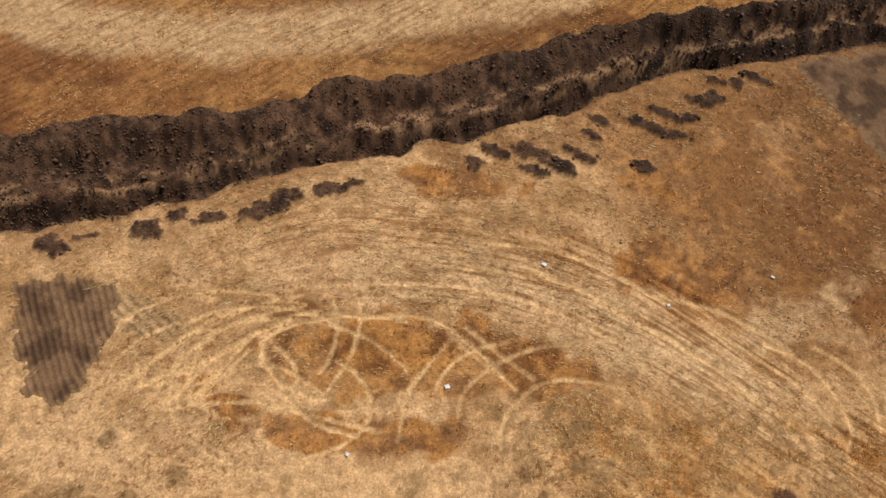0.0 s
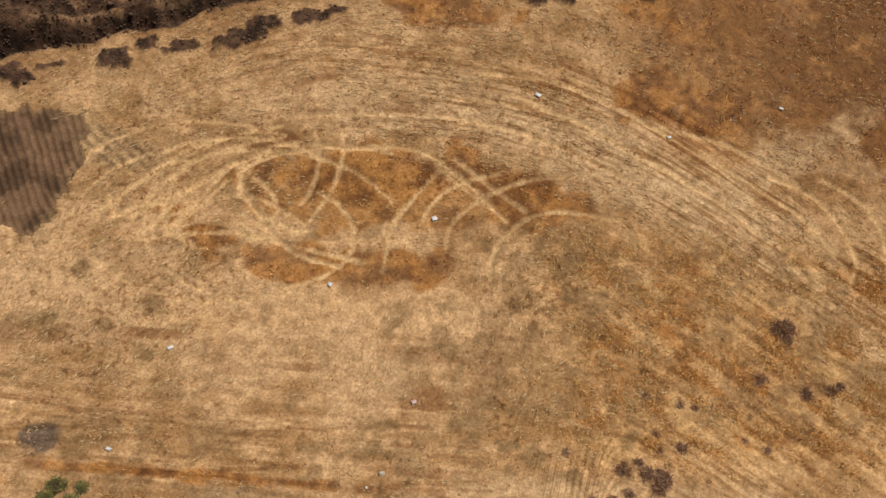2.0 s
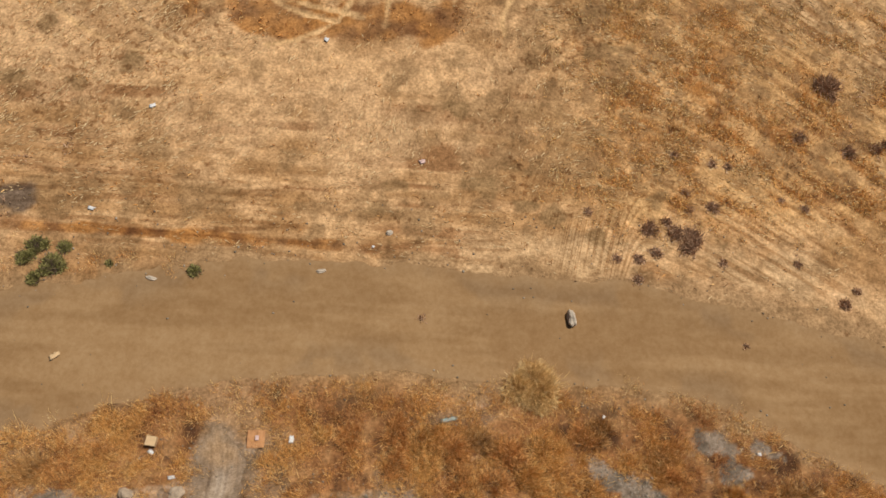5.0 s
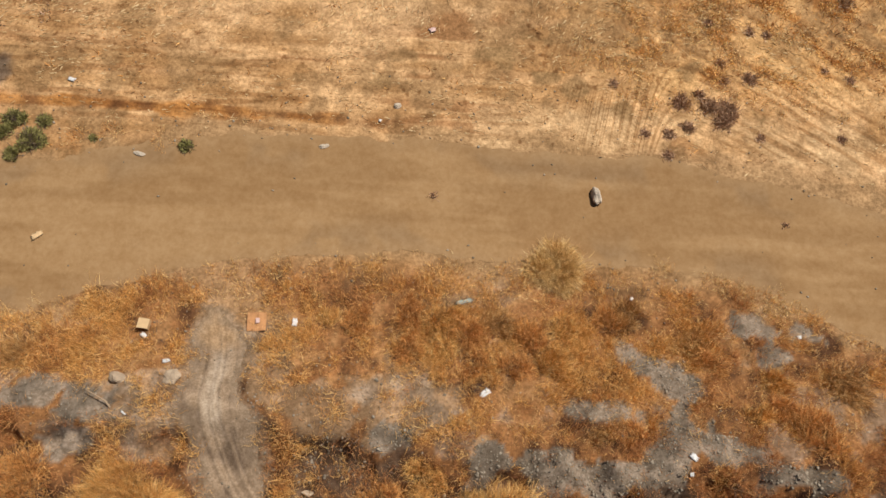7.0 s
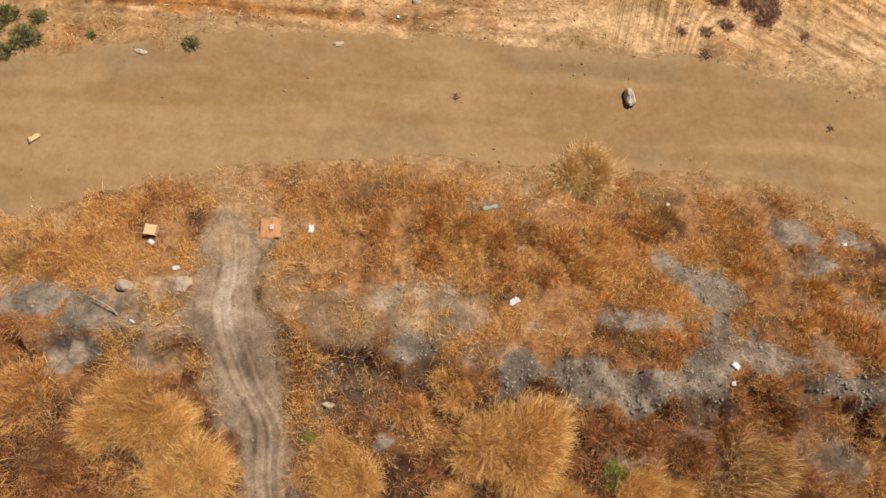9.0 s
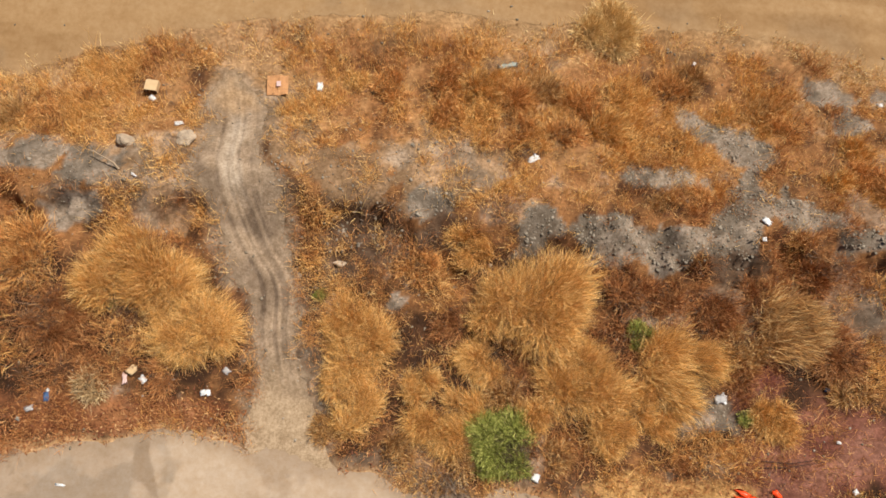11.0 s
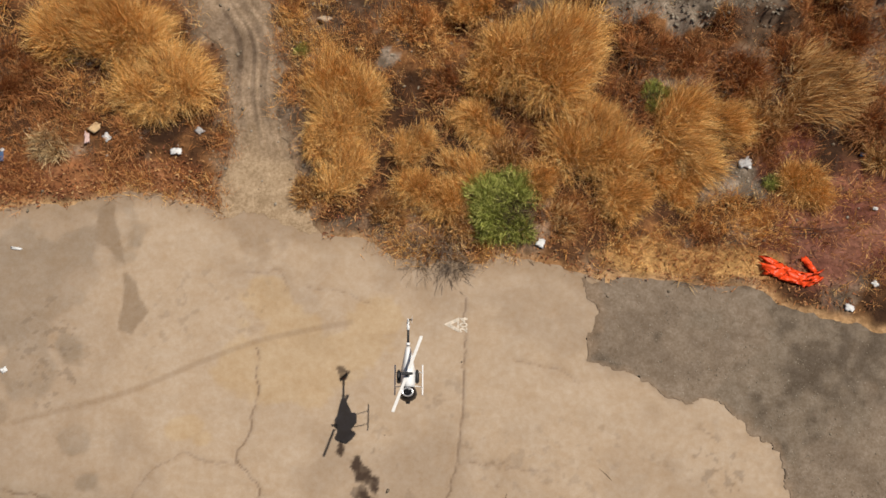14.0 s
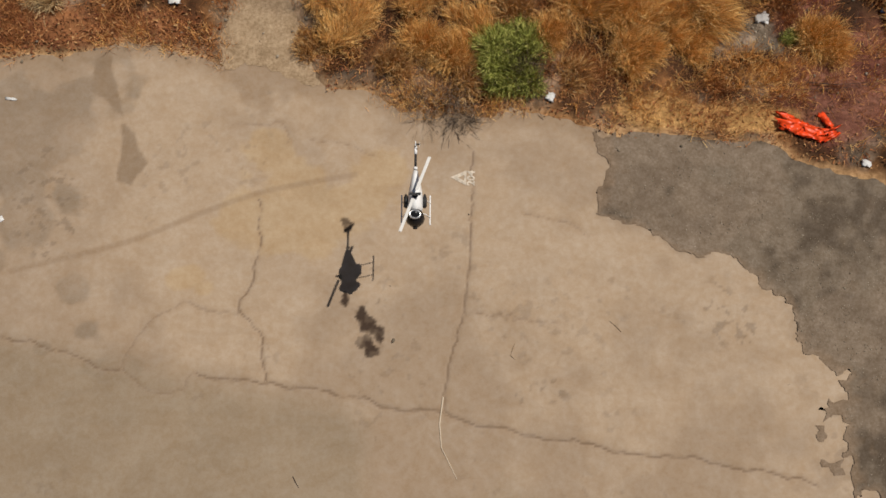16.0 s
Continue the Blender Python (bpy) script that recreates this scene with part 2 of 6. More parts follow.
def road_mask(x, y):
    wob = (fbm(x, y, 1.0, 4, 1) - 0.5) * 0.35
    top, low = np.interp(x, ROAD_X, ROAD_TOP), np.interp(x, ROAD_X, ROAD_LOW)
    return np.minimum(top - y, y - low) + wob


def path_mask(x, y):
    half = np.interp(y, [5, 6.0, 7.5, 9, 11, 12.5, 13.3, 15], [0.85, 0.68, 0.45, 0.64, 0.62, 0.5, 0.1, -1.5])
    return half - line_distance(x, y, PATH_LINE) + (fbm(x, y, 0.7, 4, 2) - 0.5) * 0.5


def pad_edge(x, y):
    return np.interp(x, PAD_X, PAD_Y) - y + (fbm(x, y, 0.5, 3, 4) - 0.5) * 0.25


def gravel_split(x, y):
    """Positive on the gravel side."""
    return x - np.interp(y, GRAVEL_Y, GRAVEL_X) + (fbm(x, y, 0.8, 5, 6) - 0.5) * 1.0 + (fbm(x, y, 0.3, 4, 2) - 0.5) * 0.42


def tilled_mask(x, y):
    wob = (fbm(x, y, 0.8, 3, 7) - 0.5) * 0.8 + (fbm(x, y, 0.22, 3, 3) - 0.5) * 0.4
    return np.maximum(inside_poly(x, y, TILLED_A), inside_poly(x, y, TILLED_B)) + wob


def furrow(x, y):
    """Plough lines of the tilled plots, -1 to 1."""
    return np.sin((0.86 * x + 0.5 * y) * 2 * np.pi / 0.27 + 6 * fbm(x, y, 2.2, 4, 2)) * (0.4 + 0.6 * fbm(x, y, 0.8, 3, 6))


def spoil(x, y):
    """How far a place lies into the dug ditch and its bank, 0 to 1, and the height that they add."""
    low = np.interp(x, DITCH_X, DITCH_Y) + (fbm(x, y, 1.6, 3, 1) - 0.5) * 0.55
    crest = np.interp(x, CREST_X, CREST_Y) + (fbm(x, 0 * y, 3.0, 2, 2, False) - 0.5) * 0.5
    s, w = y - low, np.maximum(crest - low, 2.3)
    ditch = -0.85 * ramp(s, -0.05, 0.4) * (1 - ramp(s, 0.55, 1.35)) * (0.8 + 0.5 * fbm(x, y, 2.0, 2, 6))
    ledge = 0.12 * ramp(s, 1.0, 1.3) * (1 - ramp(s, w + 0.2, w + 0.6))
    bank = 1.0 * ramp(s, 1.45, w - 0.1) * (1 - ramp(s, w, w + 0.95)) * (0.75 + 0.5 * fbm(x, y, 2.2, 2, 5))
    into = ramp(s, -0.25, 0.1) * (1 - ramp(s, w + 0.55, w + 1.0))
    rough = into * ((fbm(x, y, 0.7, 3, 3) - 0.5) * 0.34 + (fbm(x * 0.6, s * 1.6, 0.9, 3, 5, False) - 0.5) * 0.3 + (fbm(x, y, 1.4, 2, 4) - 0.5) * 0.3)
    return into, ditch + ledge + bank + rough


def base_height(x, y):
    x, y = np.asarray(x, float), np.asarray(y, float)
    yy = y - np.interp(x, BANK_X, BANK_DY) * ramp(y, 7.5, 9.2) * (1 - ramp(y, 11, 13))
    z = sum(np.interp(yy + d, PROFILE_Y, PROFILE_Z) for d in (-0.3, -0.15, 0, 0.15, 0.3)) / 5
    return z + np.interp(y, CROSS_Y, CROSS_X) * 12 * np.tanh(x / 12)


def made_mask(x, y):
    """Positive on road, path and yard, where the ground is worn smooth."""
    return np.maximum(np.maximum(road_mask(x, y), path_mask(x, y)), pad_edge(x, y))


def grey_mask(x, y):
    return ramp(blobs(x, y, GREY, 0.9, 0.7, 1) + 0.6 * (fbm(x, y, 0.4, 4, 7) - 0.5), 0.40, 0.54)


def bare_mask(x, y):
    return ramp(blobs(x, y, BARE, 0.8, 0.8, 5) + 0.6 * (fbm(x, y, 0.35, 4, 2) - 0.5), 0.38, 0.56)


def rough_height(x, y):
    wild = ramp(made_mask(x, y), -0.04, -0.5)
    thick = ramp(y, 5.5, 7) * (1 - ramp(y, 12.5, 14))
    z = wild * ((fbm(x, y, 1.5, 4, 2) - 0.5) * (0.10 + 0.14 * thick) + thick * (fbm(x, y, 0.4, 3, 5) - 0.5) * 0.16)
    z = z + wild * 0.45 * (fbm(x, y, 0.55, 4, 7) - 0.5) * np.maximum(blobs(x, y, GREY[:4], 0.5, 0.7, 1), blobs(x, y, [(-1.9, 9.8, 1.4, 0.6)], 0.5, 0.7, 1))
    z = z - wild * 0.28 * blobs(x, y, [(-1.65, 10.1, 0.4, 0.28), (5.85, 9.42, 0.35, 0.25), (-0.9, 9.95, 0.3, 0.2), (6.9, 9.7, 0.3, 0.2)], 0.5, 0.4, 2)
    lip = np.interp(x, BANK_X, BANK_DY)
    z = z - 0.35 * wild * ramp(fbm(x, y, 0.8, 2, 6), 0.6, 0.8) * ramp(y - lip, 9.0, 9.4) * (1 - ramp(y - lip, 9.9, 10.2))
    return z


def land(x, y):
    """The ground's height with everything that belongs to it."""
    z = base_height(x, y) + rough_height(x, y)
    z = z + spoil(x, y)[1] + 0.10 * clods(x, y) * fbm(x, y, 0.35, 3, 4) * 1.6
    till = ramp(tilled_mask(x, y), -0.1, 0.1)
    z = z + till * 0.05 * ramp(x, 10, 0) * furrow(x, y)
    for line in TRACK_LINES:
        z = z - 0.03 * (1 - ramp(line_distance(x, y, line), 0.05, 0.14))
    return z


# ---- materials ----
def material(name, rough=0.9, metal=0.0):
    m = bpy.data.materials.new(name)
    m.use_nodes = True
    b = m.node_tree.nodes["Principled BSDF"]
    b.inputs["Roughness"].default_value = rough
    b.inputs["Metallic"].default_value = metal
    b.inputs["Specular IOR Level"].default_value = 0.25
    return m, m.node_tree.nodes, m.node_tree.links, b


def add_noise(nt, links, scale, detail=6, stretch=(1, 1, 1), rough=0.6):
    tc = nt.new("ShaderNodeTexCoord")
    mp = nt.new("ShaderNodeMapping")
    mp.inputs["Scale"].default_value = stretch
    no = nt.new("ShaderNodeTexNoise")
    no.inputs["Scale"].default_value = scale
    no.inputs["Detail"].default_value = detail
    no.inputs["Roughness"].default_value = rough
    links.new(tc.outputs["Object"], mp.inputs[0])
    links.new(mp.outputs[0], no.inputs["Vector"])
    return no.outputs["Fac"]


def add_ramp(nt, links, fac, stops):
    r = nt.new("ShaderNodeValToRGB")
    while len(r.color_ramp.elements) < len(stops):
        r.color_ramp.elements.new(0.5)
    for e, (p, c) in zip(r.color_ramp.elements, stops):
        e.position, e.color = p, (*c, 1)
    links.new(fac, r.inputs[0])
    return r.outputs[0]


def add_mix(nt, links, kind, a, b, fac=1.0):
    m = nt.new("ShaderNodeMix")
    m.data_type, m.blend_type = "RGBA", kind
    if hasattr(fac, "links"):
        links.new(fac, m.inputs[0])
    else:
        m.inputs[0].default_value = fac
    for k, v in ((6, a), (7, b)):
        if hasattr(v, "links"):
            links.new(v, m.inputs[k])
        else:
            m.inputs[k].default_value = (*v, 1)
    return m.outputs[2]


def add_bump(nt, links, bsdf, fac, strength, distance):
    b = nt.new("ShaderNodeBump")
    b.inputs["Strength"].default_value = strength
    b.inputs["Distance"].default_value = distance
    links.new(fac, b.inputs["Height"])
    links.new(b.outputs[0], bsdf.inputs["Normal"])


def earth_material(name, fine, contrast, bump, rough=0.95, speck=0.0, speck_scale=30):
    """Takes its large tones from the mesh's tone attribute, and adds grain of its own at two finer sizes."""
    m, nt, ln, b = material(name, rough)
    at = nt.new("ShaderNodeAttribute")
    at.attribute_name = "tone"
    f1 = add_noise(nt, ln, fine, 8, (1, 1, 1), 0.7)
    lo, hi = 1 - contrast, 1 + contrast
    c1 = add_ramp(nt, ln, f1, [(0.36, (lo, lo * 0.95, lo * 0.9)), (0.64, (hi, hi, hi * 1.02))])
    col = add_mix(nt, ln, "MULTIPLY", at.outputs["Color"], c1)
    f2 = add_noise(nt, ln, fine * 4.3, 5, (1, 1, 1), 0.75)
    lo, hi = 1 - contrast * 1.1, 1 + contrast * 0.8
    c2 = add_ramp(nt, ln, f2, [(0.38, (lo, lo * 0.95, lo * 0.9)), (0.62, (hi, hi, hi * 1.03))])
    col = add_mix(nt, ln, "MULTIPLY", col, c2)
    if speck:
        vo = nt.new("ShaderNodeTexVoronoi")
        vo.inputs["Scale"].default_value = speck_scale
        c3 = add_ramp(nt, ln, vo.outputs["Color"], [(0.25, (1 - speck,) * 3), (0.75, (1 + speck,) * 3)])
        col = add_mix(nt, ln, "MULTIPLY", col, c3)
    ln.new(col, b.inputs["Base Color"])
    add_bump(nt, ln, b, f2, 0.6, bump)
    return m


def plain_material(name, colour, rough=0.6, vary=0.15, scale=6, metal=0.0, bump=0.0):
    m, nt, ln, b = material(name, rough, metal)
    f = add_noise(nt, ln, scale)
    col = add_ramp(nt, ln, f, [(0.3, tuple(c * (1 - vary) for c in colour)), (0.7, tuple(min(1, c * (1 + vary)) for c in colour))])
    ln.new(col, b.inputs["Base Color"])
    if bump:
        add_bump(nt, ln, b, add_noise(nt, ln, scale * 4), 0.7, bump)
    return m


def blade_material(name, stops, rough=0.75):
    """Stalks that differ one from another."""
    m, nt, ln, b = material(name, rough)
    ge = nt.new("ShaderNodeNewGeometry")
    col = add_ramp(nt, ln, ge.outputs["Random Per Island"], stops)
    ln.new(col, b.inputs["Base Color"])
    return m


M_GROUND = earth_material("dry_ground", 2.6, 0.27, 0.03)
nt, ln = M_GROUND.node_tree.nodes, M_GROUND.node_tree.links
at = nt.new("ShaderNodeAttribute")
at.attribute_name = "flow"
mp = nt.new("ShaderNodeMapping")
mp.inputs["Scale"].default_value = (4.6, 0.55, 0.0)
no = nt.new("ShaderNodeTexNoise")
no.inputs["Scale"].default_value = 1.0
no.inputs["Detail"].default_value = 3.0
ln.new(at.outputs["Vector"], mp.inputs[0])
ln.new(mp.outputs[0], no.inputs["Vector"])
sp = nt.new("ShaderNodeSeparateXYZ")
ln.new(at.outputs["Vector"], sp.inputs[0])
tint = add_ramp(nt, ln, no.outputs["Fac"], [(0.36, (1.24, 1.26, 1.3)), (0.50, (1.0, 1.0, 1.0)), (0.60, (0.60, 0.49, 0.38))])
bsdf = nt["Principled BSDF"]
old = bsdf.inputs["Base Color"].links[0].from_socket
ln.new(add_mix(nt, ln, "MULTIPLY", old, tint, sp.outputs["Z"]), bsdf.inputs["Base Color"])
# small crisp dark tufts and holes, thicker where the fleck attribute says
at = nt.new("ShaderNodeAttribute")
at.attribute_name = "fleck"
spot = add_noise(nt, ln, 4.2, 5, (1, 1, 1), 0.62)
ad = nt.new("ShaderNodeMath")
ad.operation = "MULTIPLY_ADD"
ad.inputs[1].default_value = 0.125
ln.new(at.outputs["Fac"], ad.inputs[0])
ln.new(spot, ad.inputs[2])
tint = add_ramp(nt, ln, ad.outputs[0], [(0.645, (1.0, 1.0, 1.0)), (0.71, (0.60, 0.51, 0.43))])
old = bsdf.inputs["Base Color"].links[0].from_socket
ln.new(add_mix(nt, ln, "MULTIPLY", old, tint), bsdf.inputs["Base Color"])
M_ROAD = earth_material("packed_dirt", 1.6, 0.07, 0.006)
M_PATH = earth_material("worn_dirt", 4.5, 0.20, 0.014)
M_PAD = earth_material("old_concrete", 2.0, 0.05, 0.002, 0.85, 0.02, 45)
M_GRAVEL = earth_material("grey_gravel", 5.0, 0.15, 0.006, 0.9)
M_TILLED = earth_material("tilled_earth", 3.0, 0.2, 0.03)
M_GOLD = blade_material("golden_stalks", [(0.0, (0.36, 0.165, 0.045)), (0.45, (0.84, 0.445, 0.118)), (1.0, (0.96, 0.67, 0.29))])
M_ORANGE = blade_material("rusty_stalks", [(0.0, (0.27, 0.095, 0.025)), (0.5, (0.74, 0.34, 0.092)), (1.0, (0.92, 0.57, 0.23))])
M_PALE = blade_material("pale_stalks", [(0.0, (0.50, 0.30, 0.105)), (0.5, (0.83, 0.56, 0.23)), (1.0, (0.95, 0.74, 0.40))])
M_RED = blade_material("dark_rust_stalks", [(0.0, (0.15, 0.05, 0.02)), (0.5, (0.47, 0.18, 0.055)), (1.0, (0.72, 0.38, 0.15))])
M_STRAW = blade_material("straw_stubble", [(0.0, (0.34, 0.20, 0.08)), (0.4, (0.56, 0.37, 0.175)), (1.0, (0.74, 0.56, 0.32))])
M_WITHERED = blade_material("withered_stalks", [(0.0, (0.26, 0.11, 0.03)), (0.5, (0.58, 0.30, 0.095)), (1.0, (0.80, 0.54, 0.25))])
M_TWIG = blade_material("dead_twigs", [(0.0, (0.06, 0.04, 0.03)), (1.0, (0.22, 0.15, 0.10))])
M_BRUSH = blade_material("leafless_brush", [(0.0, (0.13, 0.095, 0.07)), (1.0, (0.34, 0.26, 0.19))])
M_GREEN = blade_material("green_leaves", [(0.0, (0.17, 0.18, 0.03)), (0.6, (0.36, 0.38, 0.08)), (1.0, (0.56, 0.52, 0.16))])
M_OLIVE = blade_material("olive_leaves", [(0.0, (0.17, 0.16, 0.045)), (1.0, (0.37, 0.32, 0.12))])
M_DARKWEED = blade_material("dark_weed", [(0.0, (0.30, 0.175, 0.10)), (1.0, (0.58, 0.37, 0.235))])
M_LITTER = blade_material("leaf_litter", [(0.0, (0.16, 0.05, 0.025)), (0.6, (0.36, 0.14, 0.05)), (1.0, (0.55, 0.33, 0.15))])
M_CLOD = plain_material("soil_clods", (0.12, 0.072, 0.045), 0.95, 0.4, 5, bump=0.02)
M_GREYROCK = plain_material("grey_rock", (0.38, 0.29, 0.205), 0.9, 0.3, 7, bump=0.02)
M_STONE = plain_material("pale_stone", (0.50, 0.42, 0.33), 0.9, 0.3, 7, bump=0.02)


# ---- mesh helpers ----
def mesh_arrays(name, verts, faces):
    """A mesh from an array of places and an array of triangles or quads."""
    me = bpy.data.meshes.new(name)
    n, k = faces.shape
    me.vertices.add(len(verts))
    me.vertices.foreach_set("co", np.asarray(verts, np.float32).ravel())
    me.loops.add(n * k)
    me.loops.foreach_set("vertex_index", faces.astype(np.int32).ravel())
    me.polygons.add(n)
    me.polygons.foreach_set("loop_start", np.arange(0, n * k, k, dtype=np.int32))
    me.update(calc_edges=True)
    return me


def set_tone(me, rgb):
    a = me.attributes.new("tone", "FLOAT_COLOR", "POINT")
    a.data.foreach_set("color", np.concatenate([rgb, np.ones((len(rgb), 1))], 1).astype(np.float32).ravel())


def smooth_faces(me):
    me.polygons.foreach_set("use_smooth", np.ones(len(me.polygons), bool))


def lay(name, xs, ys, height, tone, mat, mask=None, lift=0.0):
    """A sheet over a grid. With a mask, only where that is positive, its border drawn in to where the mask is zero."""
    X, Y = np.meshgrid(xs, ys)
    nx, ny = len(xs), len(ys)
    idx = np.arange(nx * ny).reshape(ny, nx)
    quads = np.stack([idx[:-1, :-1], idx[:-1, 1:], idx[1:, 1:], idx[1:, :-1]], -1).reshape(-1, 4)
    x, y = X.ravel(), Y.ravel()
    if mask is not None:
        v = mask(x, y)
        quads = quads[(v > 0)[quads].any(1)]
        used, quads = np.unique(quads, return_inverse=True)
        quads = quads.reshape(-1, 4)
        x, y, v = x[used], y[used], v[used]
        e, step = 0.01, xs[1] - xs[0]
        gx, gy = (mask(x + e, y) - v) / e, (mask(x, y + e) - v) / e
        g2 = np.maximum(gx * gx + gy * gy, 0.3)
        k = np.where(v < 0, -v, 0) / g2
        x, y = x + np.clip(k * gx, -step, step), y + np.clip(k * gy, -step, step)
    me = mesh_arrays(name, np.stack([x, y, height(x, y) + lift], 1), quads)
    smooth_faces(me)
    set_tone(me, np.clip(tone(x, y) * (1.02, 0.975, 0.95), 0.004, 0.9))
    me.materials.append(mat)
    return new(name, me)


def mixc(a, b, f):
    return np.asarray(a) * (1 - f[:, None]) + np.asarray(b) * f[:, None]


# ---- ground ----
def ring_place(x, y):
    """Across and along the long bows that wheels and mower drew over the field."""
    right, left = np.maximum(x, 0), np.maximum(-3 - x, 0)
    bow = 0.03 * np.minimum(right, 10.8) ** 2 + 0.65 * np.maximum(right - 10.8, 0) + 0.05 * np.minimum(left, 8) ** 2 + 0.8 * np.maximum(left - 8, 0)
    return y + bow - 28.0, x / 8.0


def ring_band(x, y):
    """1 on the broad swept band above and beside the wheel circles."""
    r, th = ring_place(x, y)
    return ramp(r, 2.9, 3.8) * ramp(r, 9.0, 7.2) * ramp(x, -9, -5) * ramp(y, 36.5, 34.5)


def side_streak(x, y):
    """0 to 1: short ragged streaks of rusty grass drawn down the field's side."""
    r, th = ring_place(x, y)
    return ramp(0.75 * fbm(r * 3.4, th * 7.0 + 20, 1.0, 3, 3, False) + 0.25 * fbm(x, y, 0.6, 4, 6), 0.47, 0.62)


def flow(x, y):
    """Across and along the streaks of the field, and how strong they are."""
    r, th = ring_place(x, y)
    k = ramp(y, 25.5, 22.5) * ramp(x, 7.0, 3.0)
    far = ramp(y - np.interp(x, CREST_X, CREST_Y), 0.3, 1.0)
    across = r * (1 - k) + (y - 14) * k
    along = th * 5 * (1 - k) + x * k
    across, along = across * (1 - far) + 0.75 * (y - 0.9 * x) * far, along * (1 - far) + 0.75 * (x + 0.9 * y) * far
    far_much = 0.6 * far
    low = 0.7 * ramp(y, 17.6, 18.6) * ramp(y, 22.5, 20.5)
    right = 0.5 * ramp(x, 4, 8) * ramp(y, 18.3, 20) * ramp(y, 33, 30.5)
    much = (1 - spoil(x, y)[0]) * np.maximum.reduce([ring_band(x, y), far_much, low, right, 0.12 + 0 * x]) * (0.3 + 0.7 * ramp(fbm(x, y, 2.0, 3, 5), 0.3, 0.62))
    return np.stack([across, along, much], 1)


PALE = [(9.2, 30.2, 3.6, 1.1), (-9, 24.8, 4.5, 1.6), (-4, 32.0, 6.0, 0.8), (5.5, 32.2, 4.0, 1.0), (-5, 22.5, 5.0, 1.4), (2.5, 24.6, 1.5, 0.7), (6, 17.9, 6, 0.5), (10, 20.2, 2.5, 1.0)]


def ground_tone(x, y):
    n1, n2, n3 = fbm(x, y, 5.0, 4, 1), fbm(x, y, 1.2, 4, 2), fbm(x, y, 0.45, 3, 3)
    r, th = ring_place(x, y)
    ring = fbm(r * 2.4, th * 4.0 + 50, 1.0, 2, 4, False)
    rows = fbm(x * 0.3 + 9, y * 3.0, 1.0, 2, 5, False)
    near = ramp(y, 25.5, 22.5) * ramp(x, 7.0, 3.0)
    streak = (ring * (1 - near) + rows * near - 0.5) * (0.3 + 0.7 * np.maximum(ring_band(x, y), near)) + 0.5
    c = mixc((0.34, 0.205, 0.088), (0.55, 0.37, 0.19), ramp(0.35 * n1 + 0.3 * n2 + 0.35 * streak, 0.34, 0.64))
    c = mixc(c, (0.24, 0.12, 0.045), 0.8 * ramp(streak, 0.60, 0.82) * (0.35 + 0.65 * ramp(n1, 0.35, 0.6)))
    c = mixc(c, (0.26, 0.17, 0.08), 0.6 * ramp(fbm(x, y, 0.8, 4, 6), 0.6, 0.68) * ramp(y, 37, 24))
    c = mixc(c, (0.57, 0.395, 0.215), 0.7 * blobs(x, y, PALE, 0.7, 1.8, 4) * (0.5 + 0.5 * n2))
    rust = np.maximum(blobs(x, y, RUST + [(-6.0, 18.6, 4.6, 0.2)], 0.6, 1.4, 2), 0.8 * ramp(x + 0.5 * (y - 33) + 5 * (n1 - 0.5), 7.5, 12) * ramp(y, 29, 33))
    slope = ramp(x, 3, 7) * ramp(y, 19.0, 21.0) * ramp(y, 29.5, 27)
    drawn = side_streak(x, y)
    c = mixc(c, (0.54, 0.345, 0.145), 0.75 * slope * (0.4 + 0.6 * n2))
    rust = np.maximum(rust * (1 - slope * (1 - drawn)), 0.7 * drawn * slope)
    c = mixc(c, mixc((0.15, 0.062, 0.018), (0.36, 0.175, 0.05), ramp(n3 * 0.6 + n2 * 0.4, 0.3, 0.68)), rust * (0.7 + 0.3 * n2))
    c = mixc(c, (0.53, 0.375, 0.20), 0.75 * blobs(x, y, [(9.2, 30.2, 3.2, 1.0), (12.8, 28.6, 2.6, 1.0), (14.8, 31.7, 2.6, 0.6)], 0.6, 1.2, 5) * (0.45 + 0.6 * n2))
    c = mixc(c, mixc((0.17, 0.075, 0.022), (0.37, 0.19, 0.058), ramp(n3 * 0.5 + n2 * 0.5, 0.3, 0.65)), 0.85 * blobs(x, y, [(-1.2, 28.9, 4.6, 1.75), (-5.3, 28.9, 1.5, 1.1), (3.6, 29.2, 2.2, 1.1)], 0.35, 1.0, 6))
    for line, wide in (([(-3, 32.9), (0.4, 33.0), (6.2, 31.7), (9.9, 29.6), (12.8, 27.6), (15.2, 25.7), (18, 23.5)], 1.3), ([(9.9, 29.6), (13.6, 31.9), (17.1, 33.8)], 0.9), ([(2, 18.9), (7, 19.2), (10.5, 18.6), (15, 17.4)], 0.8)):
        c = mixc(c, (0.54, 0.39, 0.215), 0.75 * (1 - ramp(line_distance(x, y, line) + 1.6 * (n2 - 0.5), wide * 0.4, wide)) * (0.5 + 0.5 * n3))
    c = mixc(c, (0.235, 0.155, 0.07), 0.8 * blobs(x, y, [(q[0], q[1], 0.3 + 0.05 * (k % 5), 0.22 + 0.04 * (k % 3)) for k, q in enumerate(OLIVE_SPOTS)], 0.8, 0.5, 4))
    fan = ramp(inside_poly(x, y, FAN) + (n2 - 0.5) * 1.0, -0.1, 0.5)
    drawn = ramp(np.sin((0.62 * x + 0.78 * y) * 2 * np.pi / 0.34 + 4 * fbm(x, y, 3.0, 3, 2)) + 1.6 * (n3 - 0.5), -0.1, 0.8)
